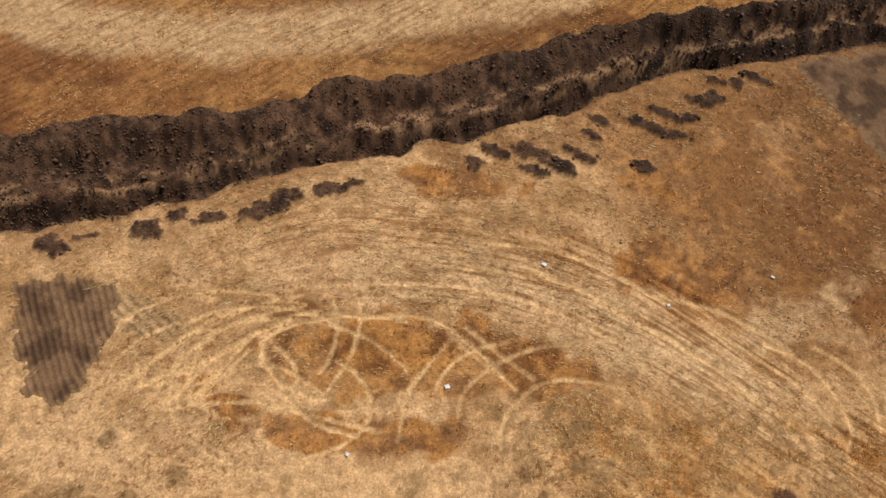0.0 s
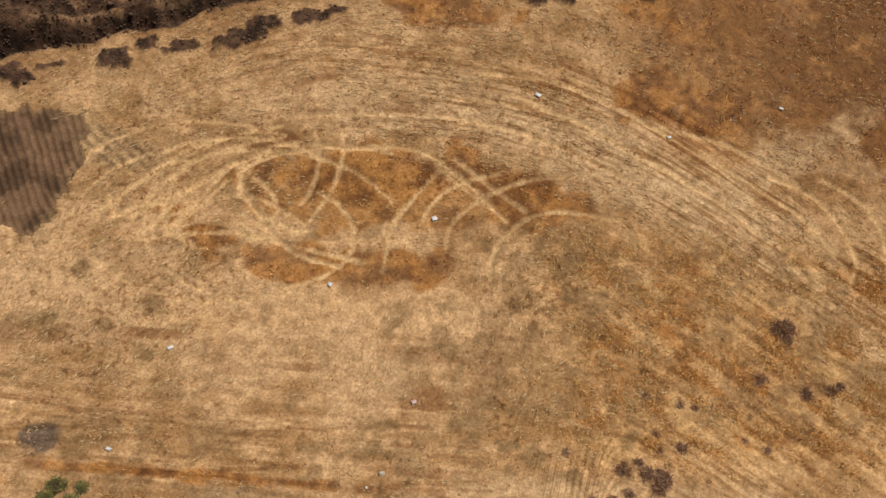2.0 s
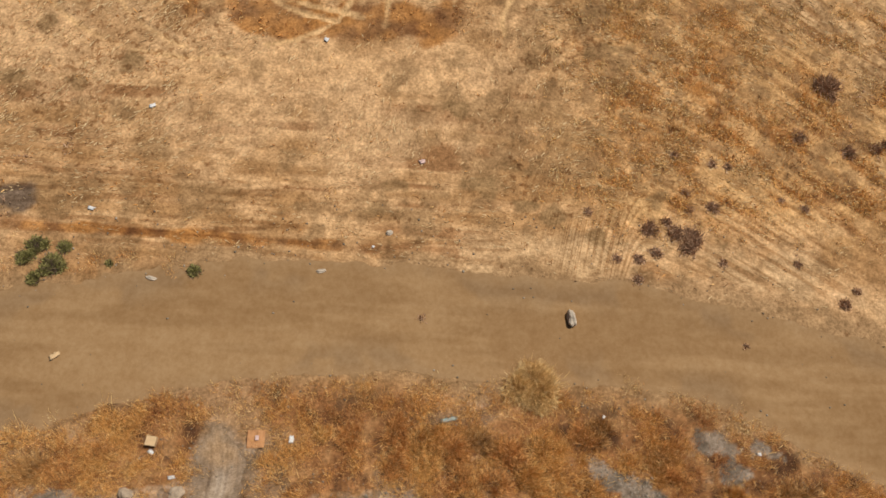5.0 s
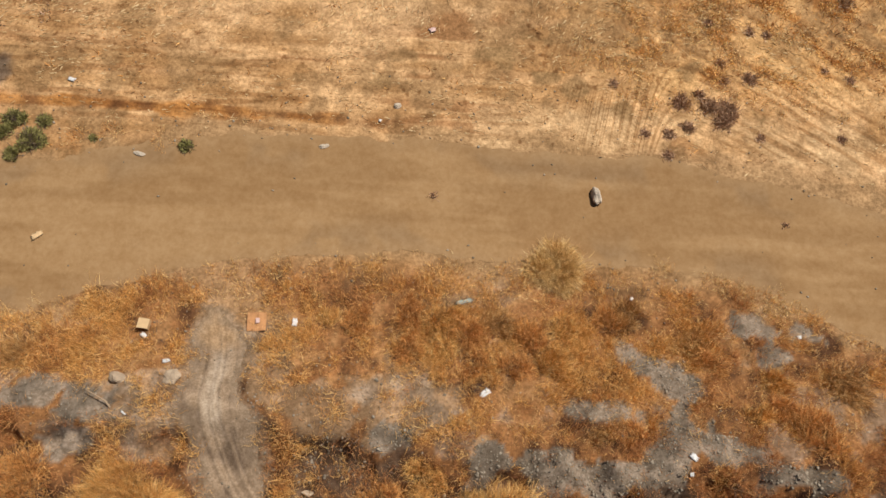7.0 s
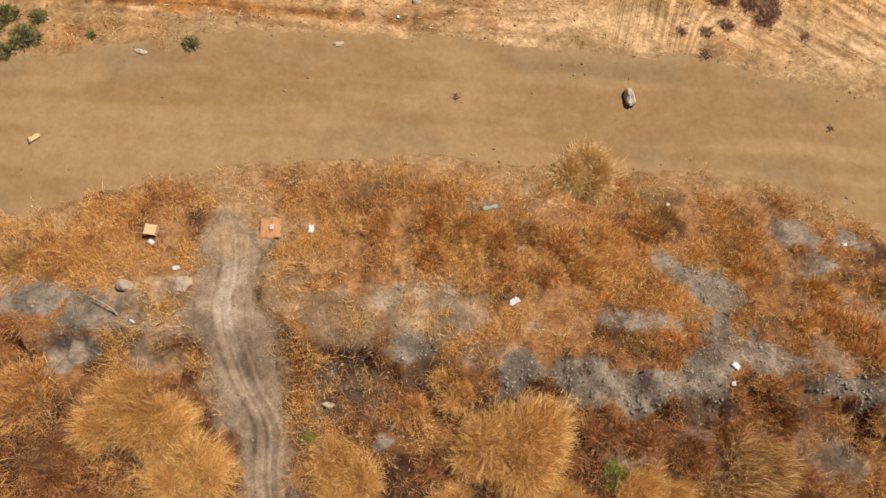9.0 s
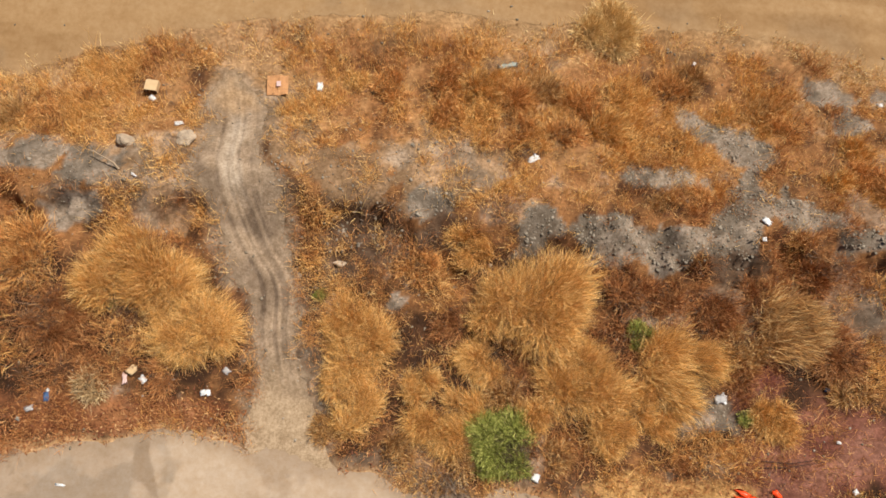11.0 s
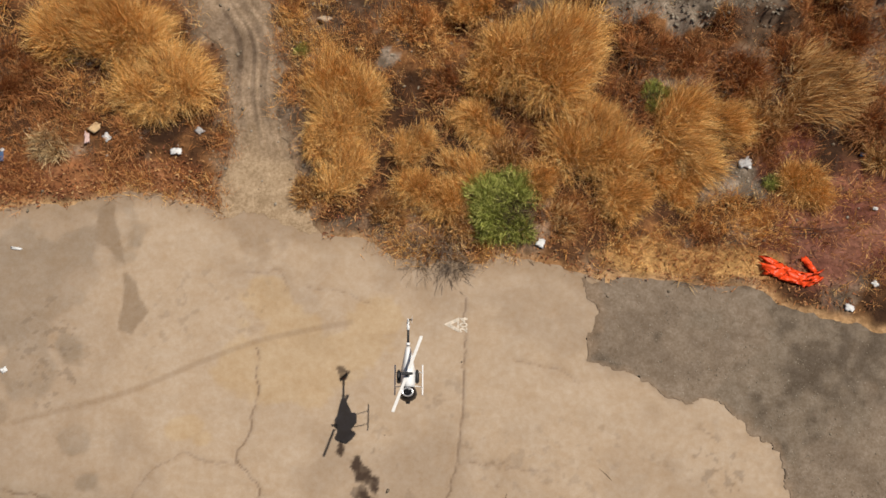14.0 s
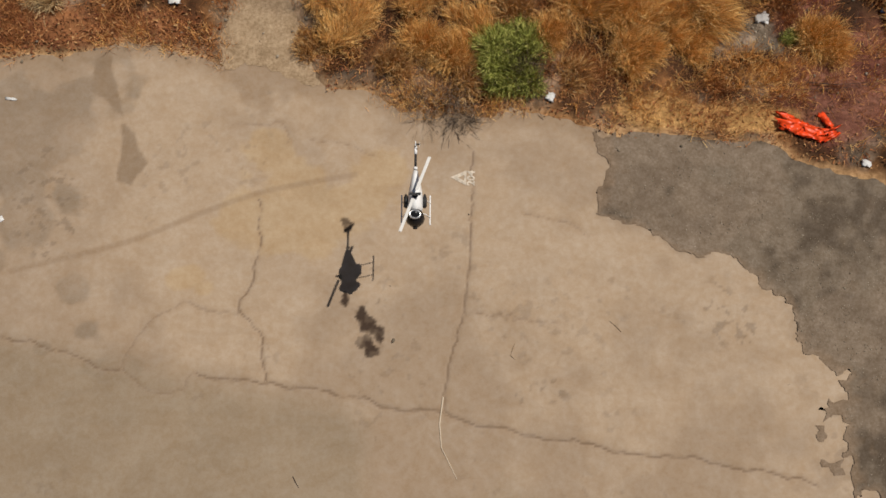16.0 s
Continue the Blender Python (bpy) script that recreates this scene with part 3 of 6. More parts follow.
    c = mixc(mixc(c, (0.38, 0.275, 0.145), 0.6 * fan), (0.15, 0.095, 0.05), 0.8 * drawn * fan)
    spots = ramp(fbm(x, y, 0.6, 4, 12), 0.58, 0.62) * ramp(x, 1, 3.5) * ramp(y, 20.5, 22) * ramp(y, 29, 27.5)
    c = mixc(c, (0.25, 0.155, 0.07), 0.65 * spots)
    c = mixc(c, (0.21, 0.11, 0.04), 0.8 * ramp(x + 0.5 * (y - 36), 8.5, 13) * ramp(y, 31.5, 35) * ramp(n2, 0.2, 0.5))
    c = mixc(c, (0.15, 0.07, 0.026), 0.6 * ramp(x + 2 * (n1 - 0.5), 12, 16.5) * ramp(y, 29.5, 33) * ramp(n2, 0.2, 0.55))
    far = ramp(y - np.interp(x, CREST_X, CREST_Y), 0.2, 0.9)
    c = mixc(c, mixc((0.145, 0.062, 0.018), (0.31, 0.165, 0.052), ramp(0.6 * fbm(x * 0.5, y, 3.0, 4, 1) + 0.4 * n2, 0.35, 0.65)), far * 0.85)
    c = mixc(c, mixc((0.13, 0.05, 0.018), (0.27, 0.125, 0.042), n2), far * 0.6 * ramp(x + 4 * (n1 - 0.5), -3, -12) * ramp(n1, 0.25, 0.5))
    c = mixc(c, (0.45, 0.315, 0.17), far * (1 - ramp(line_distance(x, y, [(-40, 50), (-22, 44.6), (-16.3, 43.6), (-11, 43.8), (-5.8, 45), (-0.5, 46.9), (4, 48.6), (14, 54)]) + (n2 - 0.5) * 0.8, 0.8, 2.1)))
    for line in TRACK_LINES:
        d = line_distance(x, y, line) + (n3 - 0.5) * 0.07
        c = mixc(c, (0.60, 0.42, 0.21), (1 - ramp(d, 0.04, 0.12)) * (0.62 + 0.9 * (n2 - 0.35)).clip(0.15, 0.95))
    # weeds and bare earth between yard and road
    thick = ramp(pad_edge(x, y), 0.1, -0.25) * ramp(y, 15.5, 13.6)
    # the darkest tones put the shade of gaps among the weeds into the colour
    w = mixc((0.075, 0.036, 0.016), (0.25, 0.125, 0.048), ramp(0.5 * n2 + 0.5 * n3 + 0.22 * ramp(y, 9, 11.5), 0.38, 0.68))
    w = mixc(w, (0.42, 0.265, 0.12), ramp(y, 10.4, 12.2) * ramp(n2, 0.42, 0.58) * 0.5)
    # patches at half tone between the low bushes: painted shade
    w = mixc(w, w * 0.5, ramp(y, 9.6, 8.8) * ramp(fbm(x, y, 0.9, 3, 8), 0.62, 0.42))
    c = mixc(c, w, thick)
    c = mixc(c, mixc((0.20, 0.135, 0.075), (0.36, 0.255, 0.155), ramp(0.5 * n2 + 0.5 * n3, 0.3, 0.7)), 0.9 * thick * bare_mask(x, y))
    c = mixc(c, mixc((0.135, 0.115, 0.088), (0.265, 0.225, 0.175), ramp(n3, 0.3, 0.7)), thick * np.maximum(grey_mask(x, y), 0.6 * ramp(n2, 0.60, 0.70)))
    c = mixc(c, mixc((0.14, 0.05, 0.02), (0.28, 0.13, 0.055), n3), blobs(x, y, [(-6.5, 6.2, 2.6, 0.45)], 0.4, 0.8, 5) * thick * 0.85)
    red = blobs(x, y, [(7.1, 5.9, 1.7, 1.2), (6.3, 7.3, 0.5, 1.0)], 0.4, 0.8, 5)
    c = mixc(c, mixc((0.14, 0.05, 0.035), (0.27, 0.125, 0.085), n3), red * thick * 0.85)
    straw = blobs(x, y, [(3.9, 5.15, 1.3, 0.34), (5.2, 5.1, 0.7, 0.3)], 0.4, 0.6, 2)
    c = mixc(c, (0.44, 0.28, 0.11), straw * thick)
    c = mixc(c, (0.105, 0.085, 0.068), 0.8 * blobs(x, y, [(-11.4, 19.4, 0.6, 0.45)], 0.6, 0.8, 3))
    # dark bare soil of the eroded bank, with shade of cut and hollows painted in
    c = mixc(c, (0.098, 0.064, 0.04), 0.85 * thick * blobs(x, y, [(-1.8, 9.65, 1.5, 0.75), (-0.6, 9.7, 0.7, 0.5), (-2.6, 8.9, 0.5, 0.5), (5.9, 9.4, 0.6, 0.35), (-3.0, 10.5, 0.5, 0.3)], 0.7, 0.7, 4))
    rim = np.interp(x, DITCH_X, DITCH_Y) - y
    c = mixc(c, mixc((0.20, 0.105, 0.042), (0.36, 0.215, 0.095), n2), 0.65 * ramp(rim + 2.5 * (n2 - 0.5), 2.2, 0.3) * ramp(rim, -0.3, 0.0))
    # dark turned soil
    soil = mixc((0.040, 0.023, 0.014), (0.13, 0.075, 0.044), ramp(0.5 * n3 + 0.5 * fbm(x, y, 0.25, 3, 2), 0.3, 0.65))
    soil = soil * (0.9 - 0.4 * ramp(x, -2, 12))[:, None]
    into = spoil(x, y)[0]
    dry = ramp(fbm(x * 0.7, (y - np.interp(x, DITCH_X, DITCH_Y)) * 2.2, 0.55, 4, 3, False), 0.54, 0.60) * ramp(y - np.interp(x, DITCH_X, DITCH_Y), 0.95, 1.2) * (1 - ramp(y - np.interp(x, DITCH_X, DITCH_Y), 1.6, 2.1))
    c = mixc(c, mixc(soil, (0.36, 0.23, 0.125), dry * 0.7), into)
    c = mixc(c, soil * 0.9, clods(x, y))
    c = mixc(c, (0.30, 0.20, 0.10), 0.85 * ramp(road_mask(x, y) + (n2 - 0.5) * 0.9, -0.6, 0.0))
    c = mixc(c, (0.33, 0.215, 0.11), 0.85 * blobs(x, y, [(-4.5, 13.9, 1.0, 1.0)], 0.5, 0.7, 2))
    c = mixc(c, (0.24, 0.185, 0.125), 0.85 * ramp(path_mask(x, y) + (n3 - 0.5) * 0.5, -0.35, 0.0))
    return c * (1.01, 0.985, 0.96)


def fleck(x, y):
    """How thick the small dark tufts stand, 0 to 1."""
    open_field = ramp(y, 18.2, 20.5) * (1 - ramp(y - np.interp(x, CREST_X, CREST_Y), 0.2, 1.0) * 0.4)
    much = 0.30 + 0.45 * ramp(fbm(x, y, 3.0, 3, 9), 0.4, 0.65) + 0.35 * blobs(x, y, [(4.5, 25.3, 2.5, 1.8), (-11, 25.5, 4, 3)], 0.5, 1.5, 3) - 0.25 * ramp(x, 6, 9)
    much = much - 0.25 * blobs(x, y, [(-5, 23, 4.5, 1.8)], 0.5, 1.5, 2)
    return np.clip(much, 0, 1) * open_field


def ground_height(x, y):
    made = np.maximum(made_mask(x, y), tilled_mask(x, y))
    return land(x, y) - 0.07 * ramp(made, 0.02, 0.2)


def spread(start, step, count, growth):
    out, v = [], start
    for _ in range(count):
        step *= growth
        v += step
        out.append(v)
    return out


gx = np.arange(-20, 24.01, 0.085)
gy = np.concatenate([np.arange(-6, 4, 0.25), np.arange(4, 20, 0.09), np.arange(20, 36, 0.08), np.arange(36, 54.01, 0.12)])
gx = np.concatenate([[-v for v in spread(20, 0.1, 42, 1.22)][::-1], gx, spread(24, 0.1, 42, 1.22)])
gy = np.concatenate([[-v for v in spread(6, 0.25, 36, 1.22)][::-1], gy, spread(54, 0.12, 40, 1.22)])
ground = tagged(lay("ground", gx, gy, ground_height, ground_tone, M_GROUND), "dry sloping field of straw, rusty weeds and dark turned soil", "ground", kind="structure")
place = np.empty(len(ground.data.vertices) * 3, np.float32)
ground.data.vertices.foreach_get("co", place)
place = place.reshape(-1, 3).astype(float)
flecks = ground.data.attributes.new("fleck", "FLOAT", "POINT")
flecks.data.foreach_set("value", fleck(place[:, 0], place[:, 1]).astype(np.float32))
streaks = ground.data.attributes.new("flow", "FLOAT_VECTOR", "POINT")
streaks.data.foreach_set("vector", flow(place[:, 0], place[:, 1]).astype(np.float32).ravel())


def road_tone(x, y):
    lanes = fbm(x * 0.25, y * 2.6, 1.0, 4, 3, False)
    c = mixc((0.262, 0.166, 0.076), (0.312, 0.206, 0.10), ramp(0.6 * lanes + 0.4 * fbm(x, y, 3, 3, 1), 0.35, 0.65))
    c = mixc(c, (0.21, 0.145, 0.08), 0.6 * ramp(fbm(x, y, 2.2, 4, 5), 0.55, 0.7) * ramp(road_mask(x, y), 1.3, 0.2))
    return mixc(c, (0.30, 0.20, 0.10), 0.8 * ramp(road_mask(x, y), 0.5, 0.0))


road = tagged(lay("road", np.arange(-26, 28, 0.09), np.arange(8, 19, 0.07), base_height, road_tone, M_ROAD, road_mask, 0.004),
              "curving packed brown dirt road with faint wheel streaks", "dirt road", kind="structure")


def path_grooves(x, y):
    """Wheel grooves along the track, 0 to 1: uneven in width and broken here and there."""
    along = np.array(PATH_LINE[::-1])
    off = x - np.interp(y, along[:, 1], along[:, 0])
    n = fbm(off * 13.0 + 30, y * 0.25, 1.0, 2, 4, False)
    return 0.5 + (ramp(n, 0.3, 0.7) - 0.5) * (1 - ramp(np.abs(off), 0.3, 0.65)) * ramp(y, 6.3, 7.6)


def path_height(x, y):
    return base_height(x, y) + 0.014 * (path_grooves(x, y) - 0.5) + 0.012 * (fbm(x, y, 0.3, 3, 2) - 0.5) + 0.006


def path_tone(x, y):
    d = line_distance(x, y, PATH_LINE)
    c = mixc((0.12, 0.088, 0.06), (0.32, 0.245, 0.165), 0.42 * path_grooves(x, y) + 0.58 * ramp(fbm(x, y, 0.6, 4, 2), 0.25, 0.75))
    c = mixc(c, (0.42, 0.36, 0.275), 0.6 * (1 - ramp(d + 0.25 * (fbm(x, y, 0.5, 3, 1) - 0.5), 0.06, 0.28)) * ramp(y, 10.2, 10.9) * ramp(y, 12.8, 12.0))
    c = mixc(c, (0.36, 0.25, 0.14), 0.85 * ramp(y + 0.8 * (fbm(x, y, 0.6, 3, 6) - 0.5), 12.2, 13.0))
    c = mixc(c, (0.35, 0.268, 0.17), 0.95 * ramp(y + 0.6 * (fbm(x, y, 0.6, 3, 6) - 0.5), 7.8, 6.3))
    return mixc(c, (0.24, 0.185, 0.125), 0.7 * ramp(path_mask(x, y), 0.3, 0.0) * ramp(y, 6.2, 7.2))


path = tagged(lay("path", np.arange(-6.2, -1.4, 0.025), np.arange(5.2, 14.9, 0.05), path_height, path_tone, M_PATH,
                  lambda x, y: np.minimum(path_mask(x, y), np.maximum(-pad_edge(x, y) + 0.05, -1)), 0.0),
              "grey-brown dirt track with wheel grooves down the bank", "path", kind="structure")

# ---- concrete yard ----
CRACKS = [(smooth_line(p, 3), w) for p, w in (
    ([(0.57, 4.31), (0.57, 3.63), (0.53, 2.6), (0.49, 1.69), (0.27, 0.89), (0.26, 0.04)], 0.014),
    ([(-2.91, 3.37), (-2.8, 2.86), (-2.8, 2.31), (-2.86, 1.95), (-3.01, 1.52), (-2.8, 1.34), (-2.6, 1.0), (-2.52, 0.44)], 0.012),
    ([(-9.4, 1.2), (-7.4, 1.05), (-6.59, 0.99), (-6.24, 0.94), (-5.97, 0.86), (-5.43, 0.74), (-5.11, 0.58), (-4.73, 0.61)], 0.014),
    ([(-4.73, 0.61), (-4.3, 0.32), (-3.81, 0.27), (-3.75, 0.51), (-3.56, 0.59)], 0.008),
    ([(-3.56, 0.59), (-3.08, 0.52), (-2.55, 0.42), (-1.68, 0.36), (-0.99, 0.24), (-0.29, 0.13), (0.4, 0.03), (1.26, -0.14), (2.12, -0.21), (2.97, -0.37), (3.83, -0.42), (4.68, -0.52), (5.91, -0.75)], 0.020),
    ([(-3.04, 1.49), (-3.66, 1.55), (-3.97, 1.63), (-4.3, 1.44), (-4.53, 1.1), (-4.72, 0.67)], 0.009),
    ([(0.47, 1.65), (1.18, 1.63), (2.07, 1.53)], 0.004),
    ([(-3.47, 4.64), (-2.82, 4.65), (-2.54, 4.62), (-2.5, 4.35)], 0.004), ([(-2.15, 4.4), (-1.59, 4.35), (-1.03, 4.2)], 0.004),
    ([(1.4, 3.3), (2.0, 3.2), (2.4, 3.0)], 0.006))]
OIL = [(-0.97, 1.42, 0.2, 0.24), (-1.02, 1.2, 0.13, 0.14), (-0.89, 1.02, 0.12, 0.08), (-1.1, 1.1, 0.07, 0.06), (-0.84, 1.3, 0.08, 0.2), (-1.39, 1.8, 0.07, 0.13), (-1.43, 2.98, 0.08, 0.13)]
DAMP_A = [(-5.86, 5.95), (-5.54, 5.98), (-5.44, 5.36), (-5.22, 4.69), (-5.4, 4.84), (-5.77, 5.1)]
DAMP_B = [(-5.18, 4.53), (-4.99, 4.37), (-4.74, 3.87), (-4.95, 3.51), (-5.2, 3.58), (-5.14, 3.95)]
MOSS = [(-6.8, 4.6, 1.2, 1.3), (-6.6, 3.1, 0.5, 0.9), (-7.0, 3.9, 0.6, 0.8), (-7.2, 2.2, 0.5, 0.5), (-5.95, 3.35, 0.35, 0.35), (-5.66, 1.76, 0.32, 0.24), (-5.32, 1.16, 0.35, 0.25), (-8.5, 1.5, 1.2, 2.5), (-4.9, 0.6, 0.5, 0.2), (-6.0, 0.86, 0.14, 0.1)]
TAN = [(-2.77, 4.09, 0.5, 0.45), (-2.3, 3.7, 0.6, 0.5), (-2.4, 3.0, 0.9, 0.5), (-1.0, 3.95, 0.5, 0.4), (-1.2, 3.4, 0.7, 0.35), (-3.84, 2.05, 0.3, 0.2), (-3.6, 1.88, 0.22, 0.16), (-1.7, 3.2, 0.7, 0.5)]
SKID = smooth_line([(-1.35, 3.84), (-2.16, 3.66), (-2.96, 3.44), (-3.83, 3.07), (-4.94, 2.56), (-6.64, 2.04)])


def pad_height(x, y):
    z = 0.0 * x
    for line, w in CRACKS:
        d = line_distance(x + (fbm(x, y, 0.4, 4, 1) - 0.5) * 0.12, y + (fbm(x, y, 0.4, 4, 2) - 0.5) * 0.12, line)
        z = z - 0.012 * (1 - ramp(d, w * 0.35, w * 0.9 + 0.012))
    return z


def pad_tone(x, y):
    n1, n2, n3 = fbm(x, y, 3.0, 4, 1), fbm(x, y, 0.7, 4, 2), fbm(x, y, 0.2, 3, 3)
    c = mixc((0.335, 0.262, 0.180), (0.41, 0.325, 0.225), ramp(0.6 * n1 + 0.4 * n2, 0.3, 0.7))
    c = mixc(c, (0.19, 0.158, 0.112), 0.75 * blobs(x, y, MOSS, 0.8, 0.9, 3) * (0.2 + 1.1 * n2).clip(0, 1))
    c = mixc(c, (0.30, 0.235, 0.165), 0.5 * ramp(x + 2 * (n1 - 0.5), -3.5, -6.0))
    c = mixc(c, (0.255, 0.208, 0.14), 0.7 * ramp(y + 0.17 * x, 0.3, -0.5) * ramp(n1 + 0.08 * (2 - x), 0.3, 0.7))
    c = mixc(c, (0.44, 0.325, 0.175), 0.5 * blobs(x, y, TAN, 0.45, 0.45, 4))
    damp = np.maximum(inside_poly(x, y, DAMP_A), inside_poly(x, y, DAMP_B)) + (fbm(x, y, 0.25, 3, 5) - 0.5) * 0.1
    c = mixc(c, (0.225, 0.168, 0.108), 0.75 * ramp(damp, -0.03, 0.03))
    c = mixc(c, (0.045, 0.028, 0.018), 0.97 * blobs(x, y, OIL, 0.8, 0.22, 6) * (0.45 + 1.0 * n3).clip(0, 1))
    c = mixc(c, (0.25, 0.18, 0.11), 0.45 * (1 - ramp(line_distance(x, y, SKID), 0.02, 0.07)))
    c = mixc(c, (0.17, 0.13, 0.09), 0.45 * ramp(fbm(x, y, 0.12, 3, 7), 0.72, 0.82) * blobs(x, y, [(1.7, 0.45, 0.7, 0.3), (-6.3, 3.4, 0.8, 1.2), (4.6, 1.7, 0.7, 0.6)], 0.4, 0.8, 1))
    c = mixc(c, (0.22, 0.165, 0.11), 0.4 * ramp(gravel_split(x, y), -0.5, 0.05) * ramp(n2, 0.42, 0.6))
    c = mixc(c, (0.29, 0.215, 0.135), 0.75 * ramp(pad_edge(x, y), 0.5, 0.0))
    c = mixc(c, (0.31, 0.236, 0.156), 0.85 * blobs(x, y, [(-2.85, 5.6, 1.0, 0.6)], 0.6, 0.6, 4))
    for line, w in CRACKS:
        d = line_distance(x + (fbm(x, y, 0.4, 4, 1) - 0.5) * 0.12, y + (fbm(x, y, 0.4, 4, 2) - 0.5) * 0.12, line)
        c = mixc(c, (0.17, 0.122, 0.08), (0.9 if w > 0.01 else 0.4) * (1 - ramp(d, w * 0.35, w * 0.9 + 0.012)) * (0.65 + 0.6 * n3).clip(0, 1))
        c = mixc(c, (0.28, 0.21, 0.14), 0.18 * (1 - ramp(d, w, w + 0.10)))
    c = mixc(c, (0.19, 0.145, 0.10), 0.28 * ramp(fbm(x, y, 0.12, 2, 5), 0.84, 0.9) * ramp(fbm(x, y, 1.8, 3, 11), 0.5, 0.7))
    return c * (0.99, 1.012, 1.06)


pavement = tagged(lay("pavement", np.arange(-9.5, 7.4, 0.032), np.arange(-3.4, 6.2, 0.032), pad_height, pad_tone, M_PAD,
                      lambda x, y: np.minimum(pad_edge(x, y), 0.05 - gravel_split(x, y)), 0.0),
                  "weathered tan concrete yard, cracked and oil-stained", "pavement", kind="structure")
pavement_far = tagged(lay("pavement_outer", np.concatenate([np.arange(-40, -9.3, 0.5), np.arange(-9.5, 6.6, 0.5)]), np.arange(-30, 6.2, 0.4), lambda x, y: 0 * x - 0.012, pad_tone, M_PAD,
                          lambda x, y: np.minimum(pad_edge(x, y) - 0.3, 0.0 - gravel_split(x, y))), "plain tan concrete going on beyond the yard", "pavement", kind="structure")


def gravel_tone(x, y):
    c = mixc((0.095, 0.076, 0.055), (0.18, 0.15, 0.112), ramp(0.5 * fbm(x, y, 1.4, 4, 1) + 0.5 * fbm(x, y, 0.3, 3, 2), 0.32, 0.66))
    c = mixc(c, (0.22, 0.178, 0.132), 0.6 * ramp(fbm(x, y, 1.3, 4, 5), 0.48, 0.62))
    return mixc(c, (0.23, 0.175, 0.12), 0.7 * ramp(gravel_split(x, y), 0.25, 0.0))


gravel = tagged(lay("gravel_lot", np.arange(2.0, 16, 0.06), np.arange(-9, 5.4, 0.06), lambda x, y: 0.012 * fbm(x, y, 0.2, 2, 3), gravel_tone, M_GRAVEL,
                    lambda x, y: np.minimum(pad_edge(x, y), gravel_split(x, y)), 0.004), "grey gravel lying over the edge of concrete", "gravel", kind="structure")


def tilled_tone(x, y):
    f = 0.5 + 0.5 * furrow(x, y)
    c = mixc((0.06, 0.035, 0.02), (0.21, 0.13, 0.072), 0.4 * f * (0.4 + 0.6 * ramp(x, 10, 0)) + 0.6 * ramp(fbm(x, y, 0.9, 4, 2), 0.3, 0.7))
    return mixc(c, (0.24, 0.155, 0.08), 0.7 * ramp(tilled_mask(x, y), 0.5, 0.0))


for box in ((-18, -11, 25, 32), (15.5, 30, 37.5, 48.5)):
    tagged(lay("tilled_plot", np.arange(box[0], box[1], 0.06 if box[0] < 0 else 0.1), np.arange(box[2], box[3], 0.06 if box[0] < 0 else 0.1), land, tilled_tone, M_TILLED, tilled_mask, 0.008),
           "small plot of dark tilled earth in the straw field", "tilled soil", kind="structure")

# ---- vegetation ----
RNG = np.random.default_rng(11)


def blades(base, direction, length, width, droop=0.25):
    """Bent tapering stalks, three triangles each."""
    n = len(base)
    side = np.cross(direction, RNG.normal(size=(n, 3)))
    side /= np.linalg.norm(side, axis=1)[:, None] + 1e-9
    w = (np.asarray(width) * 0.5)[:, None] if np.ndim(width) else width * 0.5
    mid = base + direction * (length * 0.55)[:, None]
    tip = base + direction * length[:, None]
    tip[:, 2] -= droop * length * (1 - np.abs(direction[:, 2]))
    verts = np.stack([base - side * w, base + side * w, mid + side * w * 0.8, mid - side * w * 0.8, tip], 1).reshape(-1, 3)
    k = 5 * np.arange(n)[:, None]
    faces = np.stack([k + [0, 1, 2], k + [0, 2, 3], k + [3, 2, 4]], 1).reshape(-1, 3)
    return verts, faces


def slivers(base, direction, length, width):
    """Short stalks, one triangle each."""
    n = len(base)
    side = np.cross(direction, RNG.normal(size=(n, 3)))
    side /= np.linalg.norm(side, axis=1)[:, None] + 1e-9
    w = (width * 0.5)[:, None]
    verts = np.stack([base - side * w, base + side * w, base + direction * length[:, None]], 1).reshape(-1, 3)
    return verts, np.arange(3 * n).reshape(-1, 3)


def rays(n, low, high):
    """Directions between two heights above the horizon, in degrees."""
    a, e = RNG.uniform(0, 2 * np.pi, n), np.radians(RNG.uniform(low, high, n))
    return np.stack([np.cos(a) * np.cos(e), np.sin(a) * np.cos(e), np.sin(e)], 1)


def part(name, me, mat, parent, label=""):
    me.materials.append(mat)
    ob = new(name, me)
    ob.parent = parent
    return tagged(ob, label)


def thing(name, x, y, z=None, turn=0.0):
    ob = new(name)
    ob.empty_display_size = 0.1
    ob.matrix_basis = pose(x, y, float(land(np.array([x]), np.array([y]))[0]) if z is None else z, 0, 0, turn)
    return ob


def stuff(name, verts, faces, mat, label, category):
    me = mesh_arrays(name, verts, faces)
    me.materials.append(mat)
    return tagged(new(name, me), label, category, kind="stuff")


